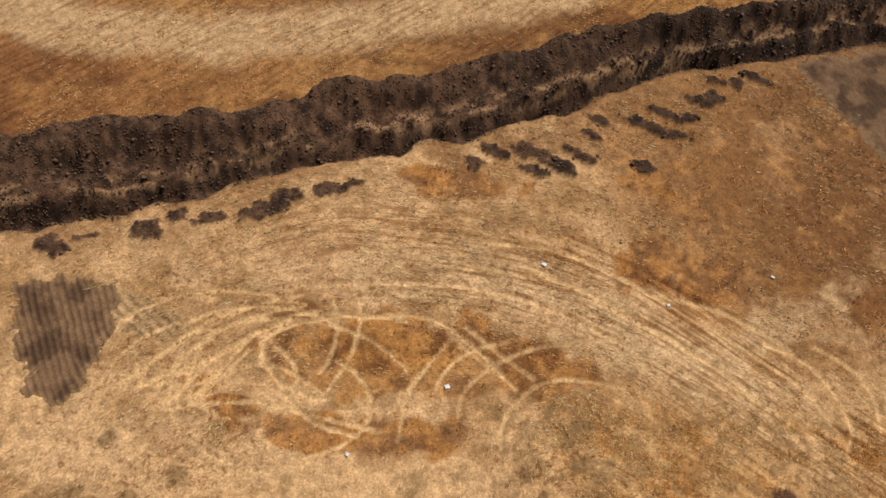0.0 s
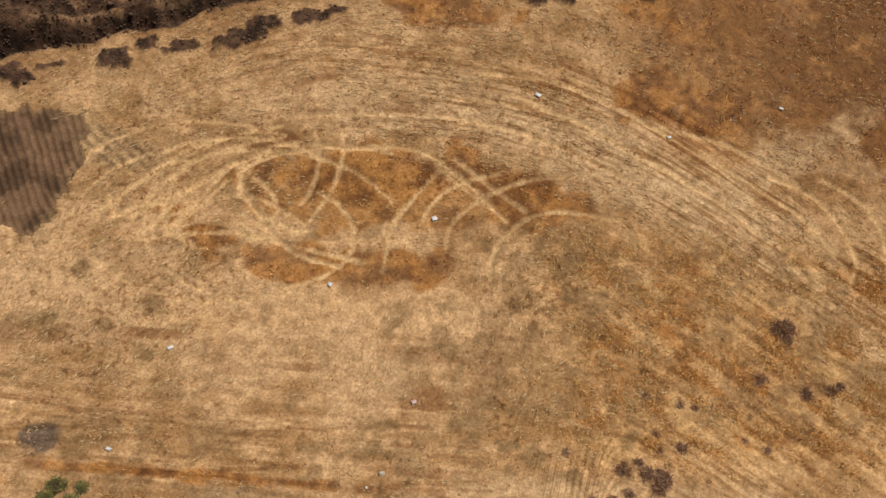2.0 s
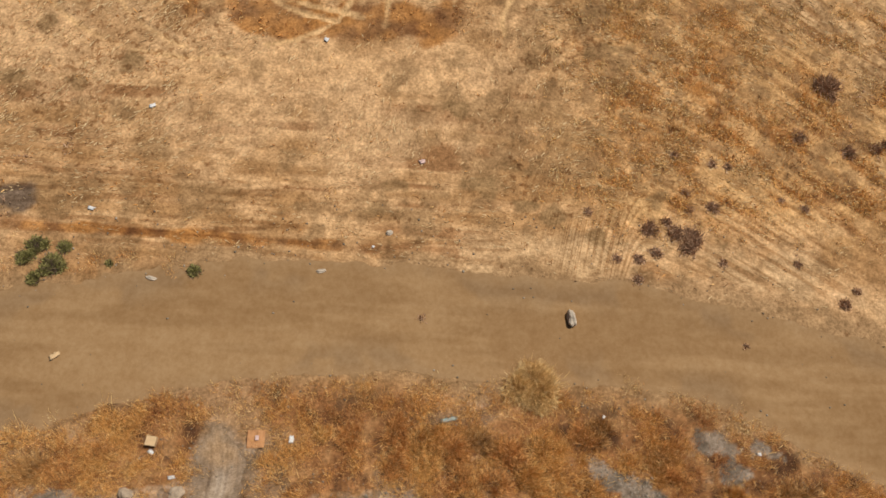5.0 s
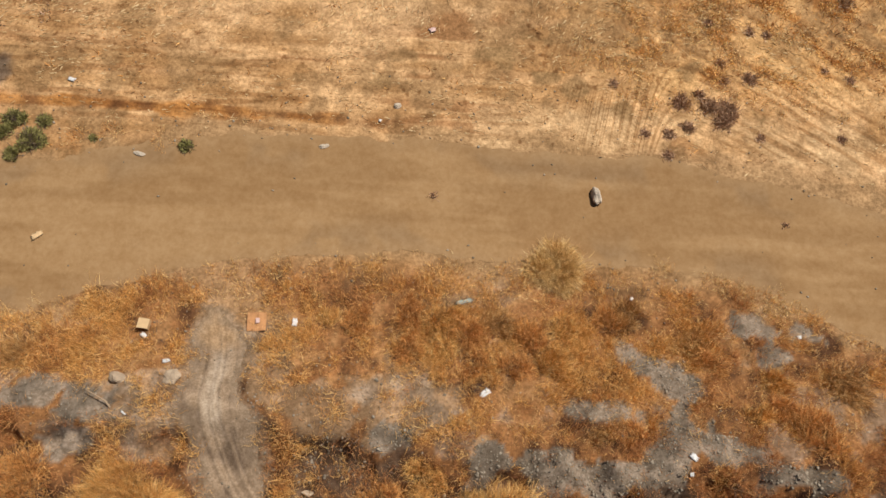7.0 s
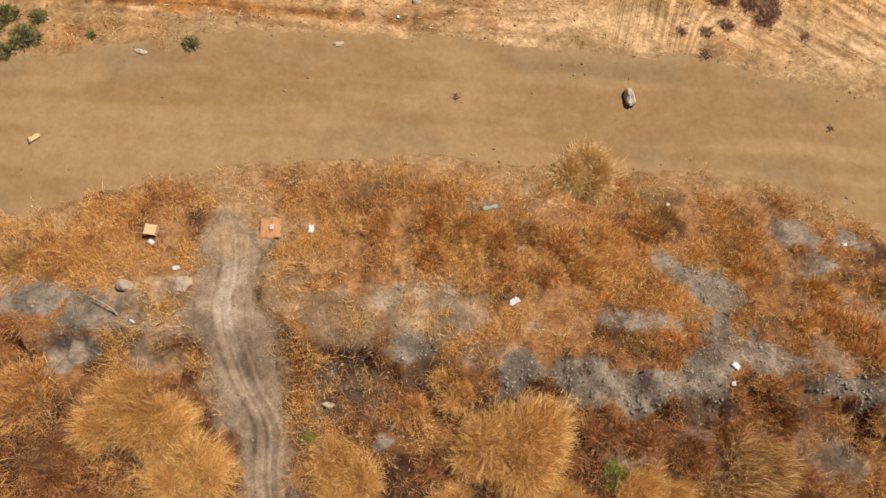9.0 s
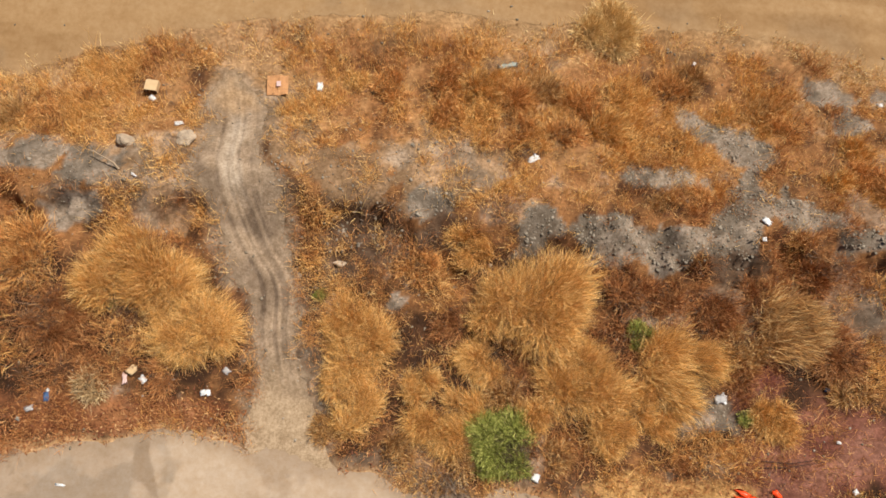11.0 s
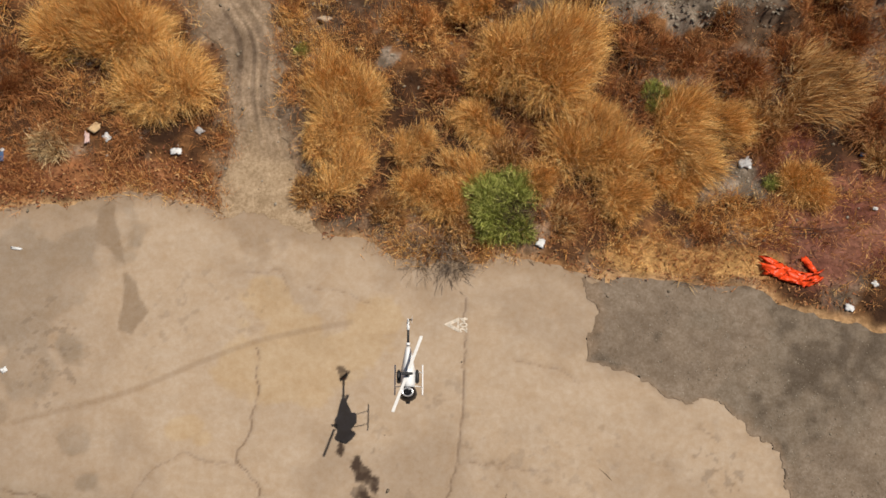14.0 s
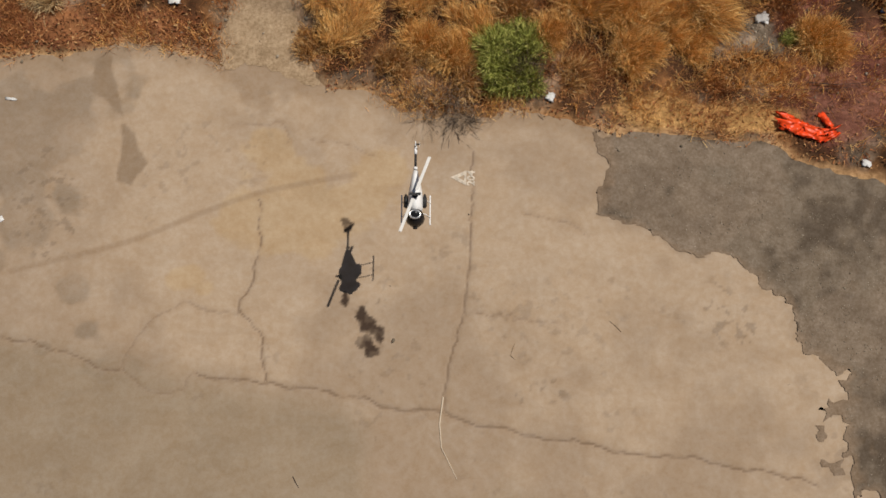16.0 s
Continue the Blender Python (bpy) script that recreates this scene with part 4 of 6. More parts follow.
def bush(name, x, y, r, mats, label, category, group="", tall=0.75, count=9000, low=8, width=0.011, long=1.0):
    """A mound of fine stalks that spring outwards all over it, with dead twigs beneath."""
    root = tagged(thing(name, x, y), label, category, group)
    n = int(np.clip(count * r * r, 150, 22000))
    d = rays(n, low, 89)
    d[:, 2] = np.sqrt(RNG.uniform(np.sin(np.radians(low)) ** 2, 1, n)) if tall > 0.5 else d[:, 2]
    flat = np.hypot(d[:, 0], d[:, 1]) + 1e-6
    d[:, :2] *= (np.sqrt(np.maximum(1 - d[:, 2] ** 2, 0)) / flat)[:, None]
    a = np.arctan2(d[:, 1], d[:, 0])
    lump = 0.60 + 0.45 * value_noise(a * 1.3 + x * 3 + 20, d[:, 2] * 2.2 + y, 2) + 0.22 * value_noise(a * 4 + x + 40, d[:, 2] * 6 + y, 5)
    lobes = 1 + int(r > 0.3) * 3 + int(r > 0.7) * 2
    turn = RNG.uniform(0, 6.3) + np.arange(lobes) * 6.28 / lobes + RNG.normal(size=lobes) * 0.4
    away, size = RNG.uniform(0.2, 0.6, lobes) * (lobes > 1), RNG.uniform(0.5, 0.78, lobes) if lobes > 1 else np.ones(1)
    which = RNG.choice(lobes, n, p=size ** 2 / (size ** 2).sum())
    shell = r * RNG.uniform(0.3, 0.85, n) * lump * size[which] * (1.15 if lobes > 1 else 1)
    base = d * shell[:, None] * [1, 1, tall * 1.15]
    base[:, 0] += r * (np.cos(turn) * away)[which]
    base[:, 1] += r * (np.sin(turn) * away)[which]
    base[:, 2] -= 0.04
    lean = RNG.normal(size=3) * 0.25
    tuft = np.stack([value_noise(base[:, 0] * 4 / r ** 0.5 + k * 31 + 50, base[:, 1] * 4 / r ** 0.5 + 50 + x, k) - 0.5 for k in (1, 2, 3)], 1)
    way = d * 0.7 + RNG.normal(size=(n, 3)) * 0.42 + tuft * 0.85 + lean + [0, 0, 0.2]
    way[:, 2] = np.maximum(way[:, 2], -0.15)
    way /= np.linalg.norm(way, axis=1)[:, None]
    v, f = blades(base, way, r ** 0.7 * RNG.uniform(0.18, 0.48, n) * long, RNG.uniform(0.6, 1.3, n) * width, 0.3)
    part("crown", mesh_arrays("crown", v, f), mats[0], root)
    m = n // 7
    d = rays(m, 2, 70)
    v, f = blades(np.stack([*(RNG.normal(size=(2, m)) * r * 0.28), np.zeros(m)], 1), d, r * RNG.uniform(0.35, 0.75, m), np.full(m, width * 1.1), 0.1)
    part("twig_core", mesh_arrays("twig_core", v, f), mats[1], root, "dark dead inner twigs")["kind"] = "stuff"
    return root


GOLDEN = [(-6.25, 8.95, 0.92), (-4.85, 7.85, 0.8), (-5.6, 8.6, 0.75), (-1.75, 7.75, 0.82), (-1.7, 6.5, 0.55), (-1.95, 7.0, 0.5), (1.75, 8.65, 1.12), (1.1, 8.4, 0.6), (2.65, 7.15, 0.85), (-0.15, 6.05, 0.6),
          (3.2, 6.2, 0.55), (3.75, 6.75, 0.5), (4.65, 7.4, 0.9), (6.35, 6.5, 0.48), (0.45, 9.7, 0.5), (0.8, 7.45, 0.55), (-0.4, 7.0, 0.42), (0.35, 6.55, 0.5), (4.3, 6.3, 0.4), (1.75, 6.4, 0.4)]
WITHERED = [(1.2, 6.85, 0.45), (0.5, 5.6, 0.5), (-0.85, 5.75, 0.42), (-2.25, 6.1, 0.35), (7.9, 7.2, 0.5), (2.2, 5.7, 0.35)]
RUSTY = [(7.8, 7.8, 0.68), (5.4, 8.6, 0.6), (-7.6, 8.0, 0.7), (0.1, 8.2, 0.45), (6.2, 8.9, 0.45), (4.4, 8.9, 0.4), (5.8, 7.3, 0.35), (-6.2, 7.4, 0.4),
         (-8.4, 9.2, 0.8), (3.6, 9.0, 0.55), (7.4, 9.4, 0.5), (-5.4, 6.9, 0.4), (-0.6, 9.2, 0.5), (-7.4, 12.5, 0.45), (-9.2, 7.4, 0.7)]
UPPER = [(-0.1, 13.4, 0.5), (0.67, 13.35, 0.55), (1.34, 13.1, 0.55), (2.0, 13.35, 0.5), (2.8, 12.95, 0.62), (3.6, 13.25, 0.5), (4.7, 13.55, 0.45), (5.1, 13.75, 0.5), (1.5, 12.35, 0.5), (3.3, 12.4, 0.55),
         (-0.1, 12.55, 0.45), (6.7, 13.0, 0.55), (7.15, 12.55, 0.45), (-2.1, 13.3, 0.35), (-1.4, 13.25, 0.45), (-8.9, 12.1, 0.6), (-8.2, 11.9, 0.5), (8.6, 12.1, 0.5), (8.6, 11.4, 0.5), (10.3, 12.2, 0.7),
         (9.3, 11.0, 0.6), (7.9, 11.3, 0.4), (5.0, 10.7, 0.4), (4.3, 10.7, 0.35), (2.4, 12.3, 0.4), (0.7, 12.6, 0.4)]
for x, y, r in GOLDEN:
    bush("dry_bush", x, y, r, (M_GOLD, M_TWIG), "large golden dry bush with stalks fanning out" if r > 0.8 else "golden dry bush of fine straw-like stalks", "dry bush", "dry bushes on the bank", 0.66, 24000, 6, 0.0062)
for x, y, r in WITHERED:
    bush("withered_bush", x, y, r, (M_WITHERED, M_TWIG), "tangled withered bush with long drooping straw stalks", "dry bush", "dry bushes on the bank", 0.55, 9000, 4, 0.010)
# dark rust weeds; on the low left, their colour also carries the big bush's shade
for x, y, r in RUSTY:
    bush("rusty_bush", x, y, r, (M_RED if y < 8.4 or (x > 3 and y < 10) else M_ORANGE, M_TWIG), "rusty orange withered weed clump on the bank", "dry weed", "dry bushes on the bank", 0.42, 11000, 3, 0.0085)
for k, (x, y, r) in enumerate(UPPER):
    tint, look_like = ((M_ORANGE, "rusty orange"), (M_GOLD, "golden"), (M_ORANGE, "rusty orange"), (M_WITHERED, "withered brown"))[k % 4]
    bush("weed_clump", x, y, r, (tint, M_TWIG), look_like + " weed clump on the bank below the road", "dry weed", "weed clumps below the road", 0.62, 10000, 4, 0.0085)
for x, y, r in ((6.9, 8.3, 0.9), (5.9, 7.9, 0.5)):
    bush("bare_bush", x, y, r, (M_WITHERED, M_TWIG), "sparse half-bare bush with brown twigs", "dry bush", "dry bushes on the bank", 0.7, 6000, 8, 0.009)
for x, y, r in ((0.1, 4.98, 0.62), (-0.45, 5.2, 0.4), (0.45, 4.9, 0.35)):
    bush("dead_brush", x, y, r, (M_BRUSH, M_BRUSH), "dark leafless brush reaching over the concrete edge", "dead brush", "", 0.35, 1500, 4, 0.008)
bush("pale_bush", 3.42, 14.8, 0.7, (M_PALE, M_PALE), "pale straw-coloured bush at the dirt road's edge", "dry bush", "dry bushes on the bank", 0.5, 26000, 6, 0.009)
bush("pale_bush", -6.74, 6.7, 0.42, (M_STRAW, M_TWIG), "pale withered bush among litter", "dry bush", "dry bushes on the bank", 0.6)
for x, y, r in ((1.2, 5.85, 0.68), (0.68, 6.1, 0.42), (2.1, 8.15, 0.3), (3.84, 8.06, 0.33), (5.85, 6.5, 0.22), (-2.46, 8.6, 0.2), (-6.5, 8.3, 0.18)):
    bush("green_bush", x, y, r, (M_GREEN, M_TWIG), "leafy green bush between dry weeds" if r > 0.5 else "small green weed among dry stalks", "green bush", "green bushes", 0.7, 34000, 5, 0.011, 0.5)
for x, y, r in ((-10.36, 18.0, 0.32), (-9.6, 18.0, 0.26), (-9.8, 17.45, 0.42), (-10.2, 17.04, 0.26), (-5.98, 17.55, 0.25), (-10.6, 17.6, 0.3), (-8.3, 17.6, 0.16), (-0.15, 13.1, 0.24)):
    bush("roadside_bush", x, y, r, (M_OLIVE, M_TWIG), "olive-green bush at the dirt road's edge", "green bush", "green bushes by the road", 0.6, 16000, 5, 0.02, 0.55)
for x, y, r in ((12.8, 25.1, 0.5), (7.77, 19.82, 0.33), (5.94, 18.9, 0.22), (6.6, 18.9, 0.25), (7.1, 19.12, 0.24), (6.97, 19.9, 0.32), (8.93, 20.74, 0.28), (6.5, 18.24, 0.22), (9.08, 18.96, 0.2), (14.3, 23.0, 0.26),
                (12.6, 17.9, 0.25), (11.35, 19.06, 0.2), (8.3, 19.76, 0.36), (7.5, 20.2, 0.24), (8.2, 20.6, 0.2), (8.14, 21.16, 0.2), (8.1, 19.4, 0.35), (0.32, 16.65, 0.17), (9.5, 16.45, 0.15), (13.4, 22.9, 0.3), (13.0, 18.3, 0.2), (11.8, 23.3, 0.28), (14.6, 23.2, 0.25), (13.0, 24.7, 0.25), (9.0, 22.2, 0.22), (9.5, 22.1, 0.2), (11.8, 20.9, 0.2), (11.1, 21.15, 0.16), (5.1, 20.3, 0.2), (7.83, 22.4, 0.2)):
    bush("dark_weed", x, y, r * 1.12, (M_DARKWEED, M_DARKWEED), "low dark brown dead weed on bare straw", "dark weed", "dark weeds on the slope", 0.22, 9000, 3, 0.018, 0.5)


def scatter(n, x0, x1, y0, y1, weight):
    x, y = RNG.uniform(x0, x1, n), RNG.uniform(y0, y1, n)
    keep = RNG.random(n) < weight(x, y)
    return x[keep], y[keep]


def clumps(x, y, per, spread_by, low, high, tall, width):
    """Little bunches of stalks at the places given."""
    n = len(x) * per
    size = np.repeat(RNG.uniform(0.6, 1.35, len(x)) * tall, per)
    bx = np.repeat(x, per) + RNG.normal(size=n) * spread_by * size / tall
    by = np.repeat(y, per) + RNG.normal(size=n) * spread_by * size / tall
    base = np.stack([bx, by, np.repeat(land(x, y), per) - 0.02], 1)
    return blades(base, rays(n, low, high), size * RNG.uniform(0.5, 1.1, n), RNG.uniform(0.6, 1.3, n) * width, 0.3)


CLEAR = [(-3.7, 13.1, 0.5, 0.5), (-6.25, 12.8, 0.4, 0.45), (-6.55, 11.57, 0.4, 0.4), (-5.3, 11.6, 0.35, 0.35), (1.71, 11.6, 0.25, 0.25), (-2.82, 13.14, 0.25, 0.25), (6.3, 10.3, 0.3, 0.3), (-6.8, 11.0, 0.6, 0.4),
         (-5.8, 6.95, 0.35, 0.3), (-4.5, 6.66, 0.25, 0.2), (-7.57, 6.5, 0.25, 0.25), (-4.19, 7.1, 0.2, 0.2), (5.4, 6.9, 0.25, 0.2), (1.8, 5.3, 0.2, 0.2), (6.2, 5.1, 0.7, 0.4), (-2.1, 9.28, 0.3, 0.25)]


def bank_weight(x, y):
    open_ground = ramp(made_mask(x, y), 0.12, -0.12)
    grey = np.maximum(np.maximum(blobs(x, y, GREY, 0.5, 0.7, 1), 0.9 * blobs(x, y, [(-4.5, 13.9, 0.8, 1.0)], 0.5, 0.7, 2)), 0.6 * blobs(x, y, [(-1.9, 9.75, 1.3, 0.5), (5.9, 9.4, 0.6, 0.35)], 0.7, 0.7, 4))
    red = blobs(x, y, [(7.1, 5.8, 1.6, 1.0)], 0.4, 0.8, 5)
    return open_ground * (1 - blobs(x, y, CLEAR, 0.2, 0.5, 1)) * (1 - 0.93 * grey) * (1 - 0.8 * bare_mask(x, y)) * (1 - 0.75 * red) * (0.04 + 0.96 * ramp(fbm(x, y, 0.65, 3, 4), 0.44, 0.56)) * ramp(y, 15.2, 13.0) * (0.65 + 0.35 * ramp(y, 8.6, 10.2))


wx, wy = scatter(19000, -12, 12.5, 4.8, 15.0, bank_weight)
hue = fbm(wx, wy, 1.6, 3, 6) + RNG.normal(size=len(wx)) * 0.12 + 0.12 * ramp(wy, 9.8, 11) + 0.20 * ramp(wy, 11.3, 13.0) - 0.09 * ramp(wx, 2, 5) * ramp(wy, 10.2, 9.2)
for pick, mat, label in ((hue < 0.46, M_RED, "dark rust-red weeds covering the bank"), ((hue >= 0.46) & (hue < 0.60), M_ORANGE, "rusty orange weeds covering the bank"), (hue >= 0.60, M_GOLD, "golden dry grass tufts covering the bank")):
    v, f = clumps(wx[pick], wy[pick], 32, 0.09, 20, 85, 0.31, 0.0065)
    stuff("dry_weeds", v, f, mat, label, "dry weeds")
ux, uy = scatter(5200, -11, 11, 10.8, 14.8, lambda x, y: bank_weight(x, y) * ramp(fbm(x, y, 0.9, 3, 14), 0.46, 0.6))
v, f = clumps(ux, uy, 46, 0.09, 25, 85, 0.30, 0.0075)
stuff("dry_grass", v, f, M_GOLD, "tufts of golden dry grass below the dirt road", "dry grass")
def verge_weight(x, y):
    strip = 1 - ramp(line_distance(x, y, [(6.3, 14.95), (7.76, 14.5), (8.84, 14.25), (9.7, 13.9)]), 0.15, 0.5)
    low = 0.35 * ramp(y - np.interp(x, ROAD_X, ROAD_LOW), -1.3, -0.5) * ramp(y - np.interp(x, ROAD_X, ROAD_LOW), 0.15, -0.25) * ramp(path_mask(x, y), -0.2, -0.6)
    top = blobs(x, y, [(-9.6, 17.7, 2.0, 0.5), (-7.2, 17.75, 1.6, 0.35), (-11.5, 17.9, 1.2, 0.6), (-4.5, 18.35, 1.4, 0.18)], 0.6, 0.6, 4)
    return np.maximum(np.maximum(strip, low), 0.8 * top) * ramp(fbm(x, y, 0.5, 3, 10), 0.4, 0.58)


ux, uy = scatter(9000, -13, 11, 12.5, 18.6, verge_weight)
pick = RNG.random(len(ux)) < np.where(uy > 16.5, 0.45, 0.8)
for chosen, mat, label in ((pick, M_PALE, "pale dry grass along the dirt road's edges"), (~pick, M_ORANGE, "rusty weeds along the dirt road's edges")):
    v, f = clumps(ux[chosen], uy[chosen], 22, 0.07, 15, 80, 0.17, 0.008)
    stuff("verge_grass", v, f, mat, label, "dry grass")
tx, ty = scatter(2500, -12, 12.5, 4.9, 13.5, lambda x, y: ramp(made_mask(x, y), 0.0, -0.2) * ramp(fbm(x, y, 0.7, 3, 1), 0.5, 0.7))
v, f = clumps(tx, ty, 8, 0.12, 3, 50, 0.2, 0.012)
stuff("dead_twigs", v, f, M_TWIG, "dark dead twigs lying among the weeds", "twigs")


def field_weight(x, y):
    bare = np.maximum(made_mask(x, y), tilled_mask(x, y) - 0.3)
    front = ramp(np.interp(x, DITCH_X, DITCH_Y) - y, 0.0, 0.5)
    rear = ramp(y - np.interp(x, CREST_X, CREST_Y), 0.6, 1.2)
    thin = 1.0
    for line in TRACK_LINES:
        thin = thin * (0.08 + 0.92 * ramp(line_distance(x, y, line), 0.08, 0.2))
    thin = thin * (1 - 0.85 * ramp(inside_poly(x, y, FAN), 0.0, 0.5)) * (1 - 0.85 * blobs(x, y, [(*q, 0.4, 0.3) for q in OLIVE_SPOTS], 0.8, 0.5, 4))
    return ramp(bare, 0.0, -0.3) * np.maximum(front, rear) * thin * (1 - clods(x, y)) * (0.15 + 0.85 * ramp(fbm(x, y, 0.8, 4, 5), 0.3, 0.6))


def straw_weight(x, y):
    return field_weight(x, y) * (1 - 0.8 * blobs(x, y, RUST, 0.5, 1.4, 2)) * (0.35 + 0.65 * ramp(y, 20.0, 22.0)) * (0.3 + 0.7 * ramp(fbm(x, y, 3.0, 3, 1), 0.35, 0.65)) * (1 - 0.7 * ramp(y - np.interp(x, CREST_X, CREST_Y), 0.4, 1.0))


def straw_way(x, y):
    """The angle at which the straw lies: along the bows, across the corner by the tilled plot, along the road below."""
    right, left = np.clip(x, 0, 10.8), np.clip(-3 - x, 0, 8)
    bow = np.arctan(-0.06 * right + 0.10 * left)
    corner = ramp(x, -2, -7) * ramp(y, 29, 26.5)
    middle = ramp(np.abs(x), 6, 3) * ramp(y, 27, 25.5)
    way = bow * (1 - corner) + 0.95 * corner
    way = way * (1 - middle) + 1.35 * middle
    return way * ramp(y, 20.0, 22.5)


sx, sy = scatter(240000, -19, 22, 17.6, 54, straw_weight)
way = straw_way(sx, sy) + RNG.normal(size=len(sx)) * 0.35 + np.pi * (RNG.random(len(sx)) > 0.5)
rise = np.radians(RNG.uniform(0, 9, len(sx)))
d = np.stack([np.cos(way) * np.cos(rise), np.sin(way) * np.cos(rise), np.sin(rise)], 1)
v, f = slivers(np.stack([sx, sy, land(sx, sy) + 0.005], 1), d, RNG.uniform(0.08, 0.30, len(sx)) * (0.7 + 0.3 * ramp(sy, 20, 23)), RNG.uniform(0.012, 0.034, len(sx)))
stuff("straw_stubble", v, f, M_STRAW, "pale dry straw stubble over the whole field", "straw")


def rust_weight(x, y):
    far = 0.8 * ramp(y - np.interp(x, CREST_X, CREST_Y), 0.8, 1.5)
    side = 0.6 * ramp(x + 0.5 * (y - 33), 8.5, 13) * ramp(y, 29, 33)
    return field_weight(x, y) * np.maximum(np.maximum(blobs(x, y, RUST, 0.5, 1.4, 2), far), np.maximum(side, 0.10))


rx, ry = scatter(16000, -19, 22, 18.2, 54, rust_weight)
v, f = clumps(rx, ry, 5, 0.10, 10, 80, 0.2, 0.026)
stuff("rusty_grass", v, f, M_ORANGE, "rust-coloured dry grass in patches over the field", "dry grass")


def dark_weight(x, y):
    side = ramp(x + 0.4 * (y - 28), 7, 13)
    return field_weight(x, y) * (0.05 + 0.5 * side) * ramp(fbm(x, y, 2.2, 3, 2), 0.5, 0.75)


kx, ky = scatter(6000, -19, 22, 18.4, 45, dark_weight)
v, f = clumps(kx, ky, 12, 0.09, 5, 70, 0.16, 0.035)
stuff("dark_tufts", v, f, M_DARKWEED, "small dark dead tufts scattered over the field", "dark weeds")

gx_, gy_ = scatter(36000, 3, 18, 18.6, 30, lambda x, y: field_weight(x, y) * ramp(x, 3, 7) * ramp(y, 19.0, 21.0) * ramp(y, 29.5, 27) * (0.08 + 0.92 * side_streak(x, y)))
pick = fbm(gx_, gy_, 0.9, 3, 13) + 0.25 * RNG.normal(size=len(gx_)) > 0.5
for chosen, mat, label in ((pick, M_PALE, "pale golden grass in ragged streaks down the slope"), (~pick, M_GOLD, "golden brown grass in ragged streaks down the slope")):
    v, f = clumps(gx_[chosen], gy_[chosen], 7, 0.08, 10, 75, 0.2, 0.013)
    stuff("slope_grass", v, f, mat, label, "dry grass")

lx, ly = scatter(26000, -9.5, 7.5, 4.3, 6.9, lambda x, y: ramp(pad_edge(x, y), 0.10, -0.12) * ramp(pad_edge(x, y), -1.0, -0.3) * ramp(path_mask(x, y), 0.0, -0.2) * (0.25 + 0.75 * ramp(x, -2, -4)))
d = rays(len(lx), -5, 35)
v, f = slivers(np.stack([lx, ly, land(lx, ly) + RNG.uniform(0.0, 0.05, len(lx))], 1), d, RNG.uniform(0.03, 0.09, len(lx)), RNG.uniform(0.02, 0.045, len(lx)))
stuff("leaf_litter", v, f, M_LITTER, "reddish-brown dead leaves along the concrete's edge", "leaf litter")

lx, ly = scatter(60000, -11, 10.5, 4.4, 13.5, lambda x, y: ramp(made_mask(x, y), 0.08, -0.1) * (1 - 0.85 * grey_mask(x, y)) * (1 - 0.85 * bare_mask(x, y)) * (0.25 + 0.75 * ramp(fbm(x, y, 0.6, 3, 9), 0.35, 0.6)))
v, f = slivers(np.stack([lx, ly, land(lx, ly) + RNG.uniform(0.0, 0.05, len(lx))], 1), rays(len(lx), -3, 40), RNG.uniform(0.06, 0.2, len(lx)), RNG.uniform(0.005, 0.012, len(lx)))
upper = np.repeat(ly > 10.2 + 0.8 * RNG.normal(size=len(ly)), 3)
for pick, mat, label in ((~upper, M_RED, "broken rust-brown stalks lying thick between the bushes"), (upper, M_WITHERED, "broken straw-coloured stalks lying over the upper bank")):
    stuff("stalk_litter", v[pick], np.arange(pick.sum()).reshape(-1, 3), mat, label, "stalk litter")

# ---- clods, stones, gravel ----
PHI = (1 + 5 ** 0.5) / 2
ICO_V = np.array([(-1, PHI, 0), (1, PHI, 0), (-1, -PHI, 0), (1, -PHI, 0), (0, -1, PHI), (0, 1, PHI), (0, -1, -PHI), (0, 1, -PHI), (PHI, 0, -1), (PHI, 0, 1), (-PHI, 0, -1), (-PHI, 0, 1)]) / 1.9
ICO_F = np.array([(a, b, c) for a in range(12) for b in range(a + 1, 12) for c in range(b + 1, 12)
                  if max(np.linalg.norm(ICO_V[a] - ICO_V[b]), np.linalg.norm(ICO_V[b] - ICO_V[c]), np.linalg.norm(ICO_V[a] - ICO_V[c])) < 1.2])
for k, (a, b, c) in enumerate(ICO_F):
    if np.dot(np.cross(ICO_V[b] - ICO_V[a], ICO_V[c] - ICO_V[a]), ICO_V[a]) < 0:
        ICO_F[k] = (a, c, b)


def lumps(x, y, z, size, flat=0.7):
    n = len(x)
    stretch = RNG.uniform(0.6, 1.3, (n, 1, 3)) * [1, 1, flat]
    v = ICO_V[None] * (1 + RNG.normal(size=(n, 12, 1)) * 0.16) * stretch * size[:, None, None]
    a = RNG.uniform(0, 2 * np.pi, n)
    c, s_ = np.cos(a)[:, None], np.sin(a)[:, None]
    v = np.stack([v[..., 0] * c - v[..., 1] * s_, v[..., 0] * s_ + v[..., 1] * c, v[..., 2]], -1)
    v = v + np.stack([x, y, z], 1)[:, None]
    return v.reshape(-1, 3), (ICO_F[None] + 12 * np.arange(n)[:, None, None]).reshape(-1, 3)


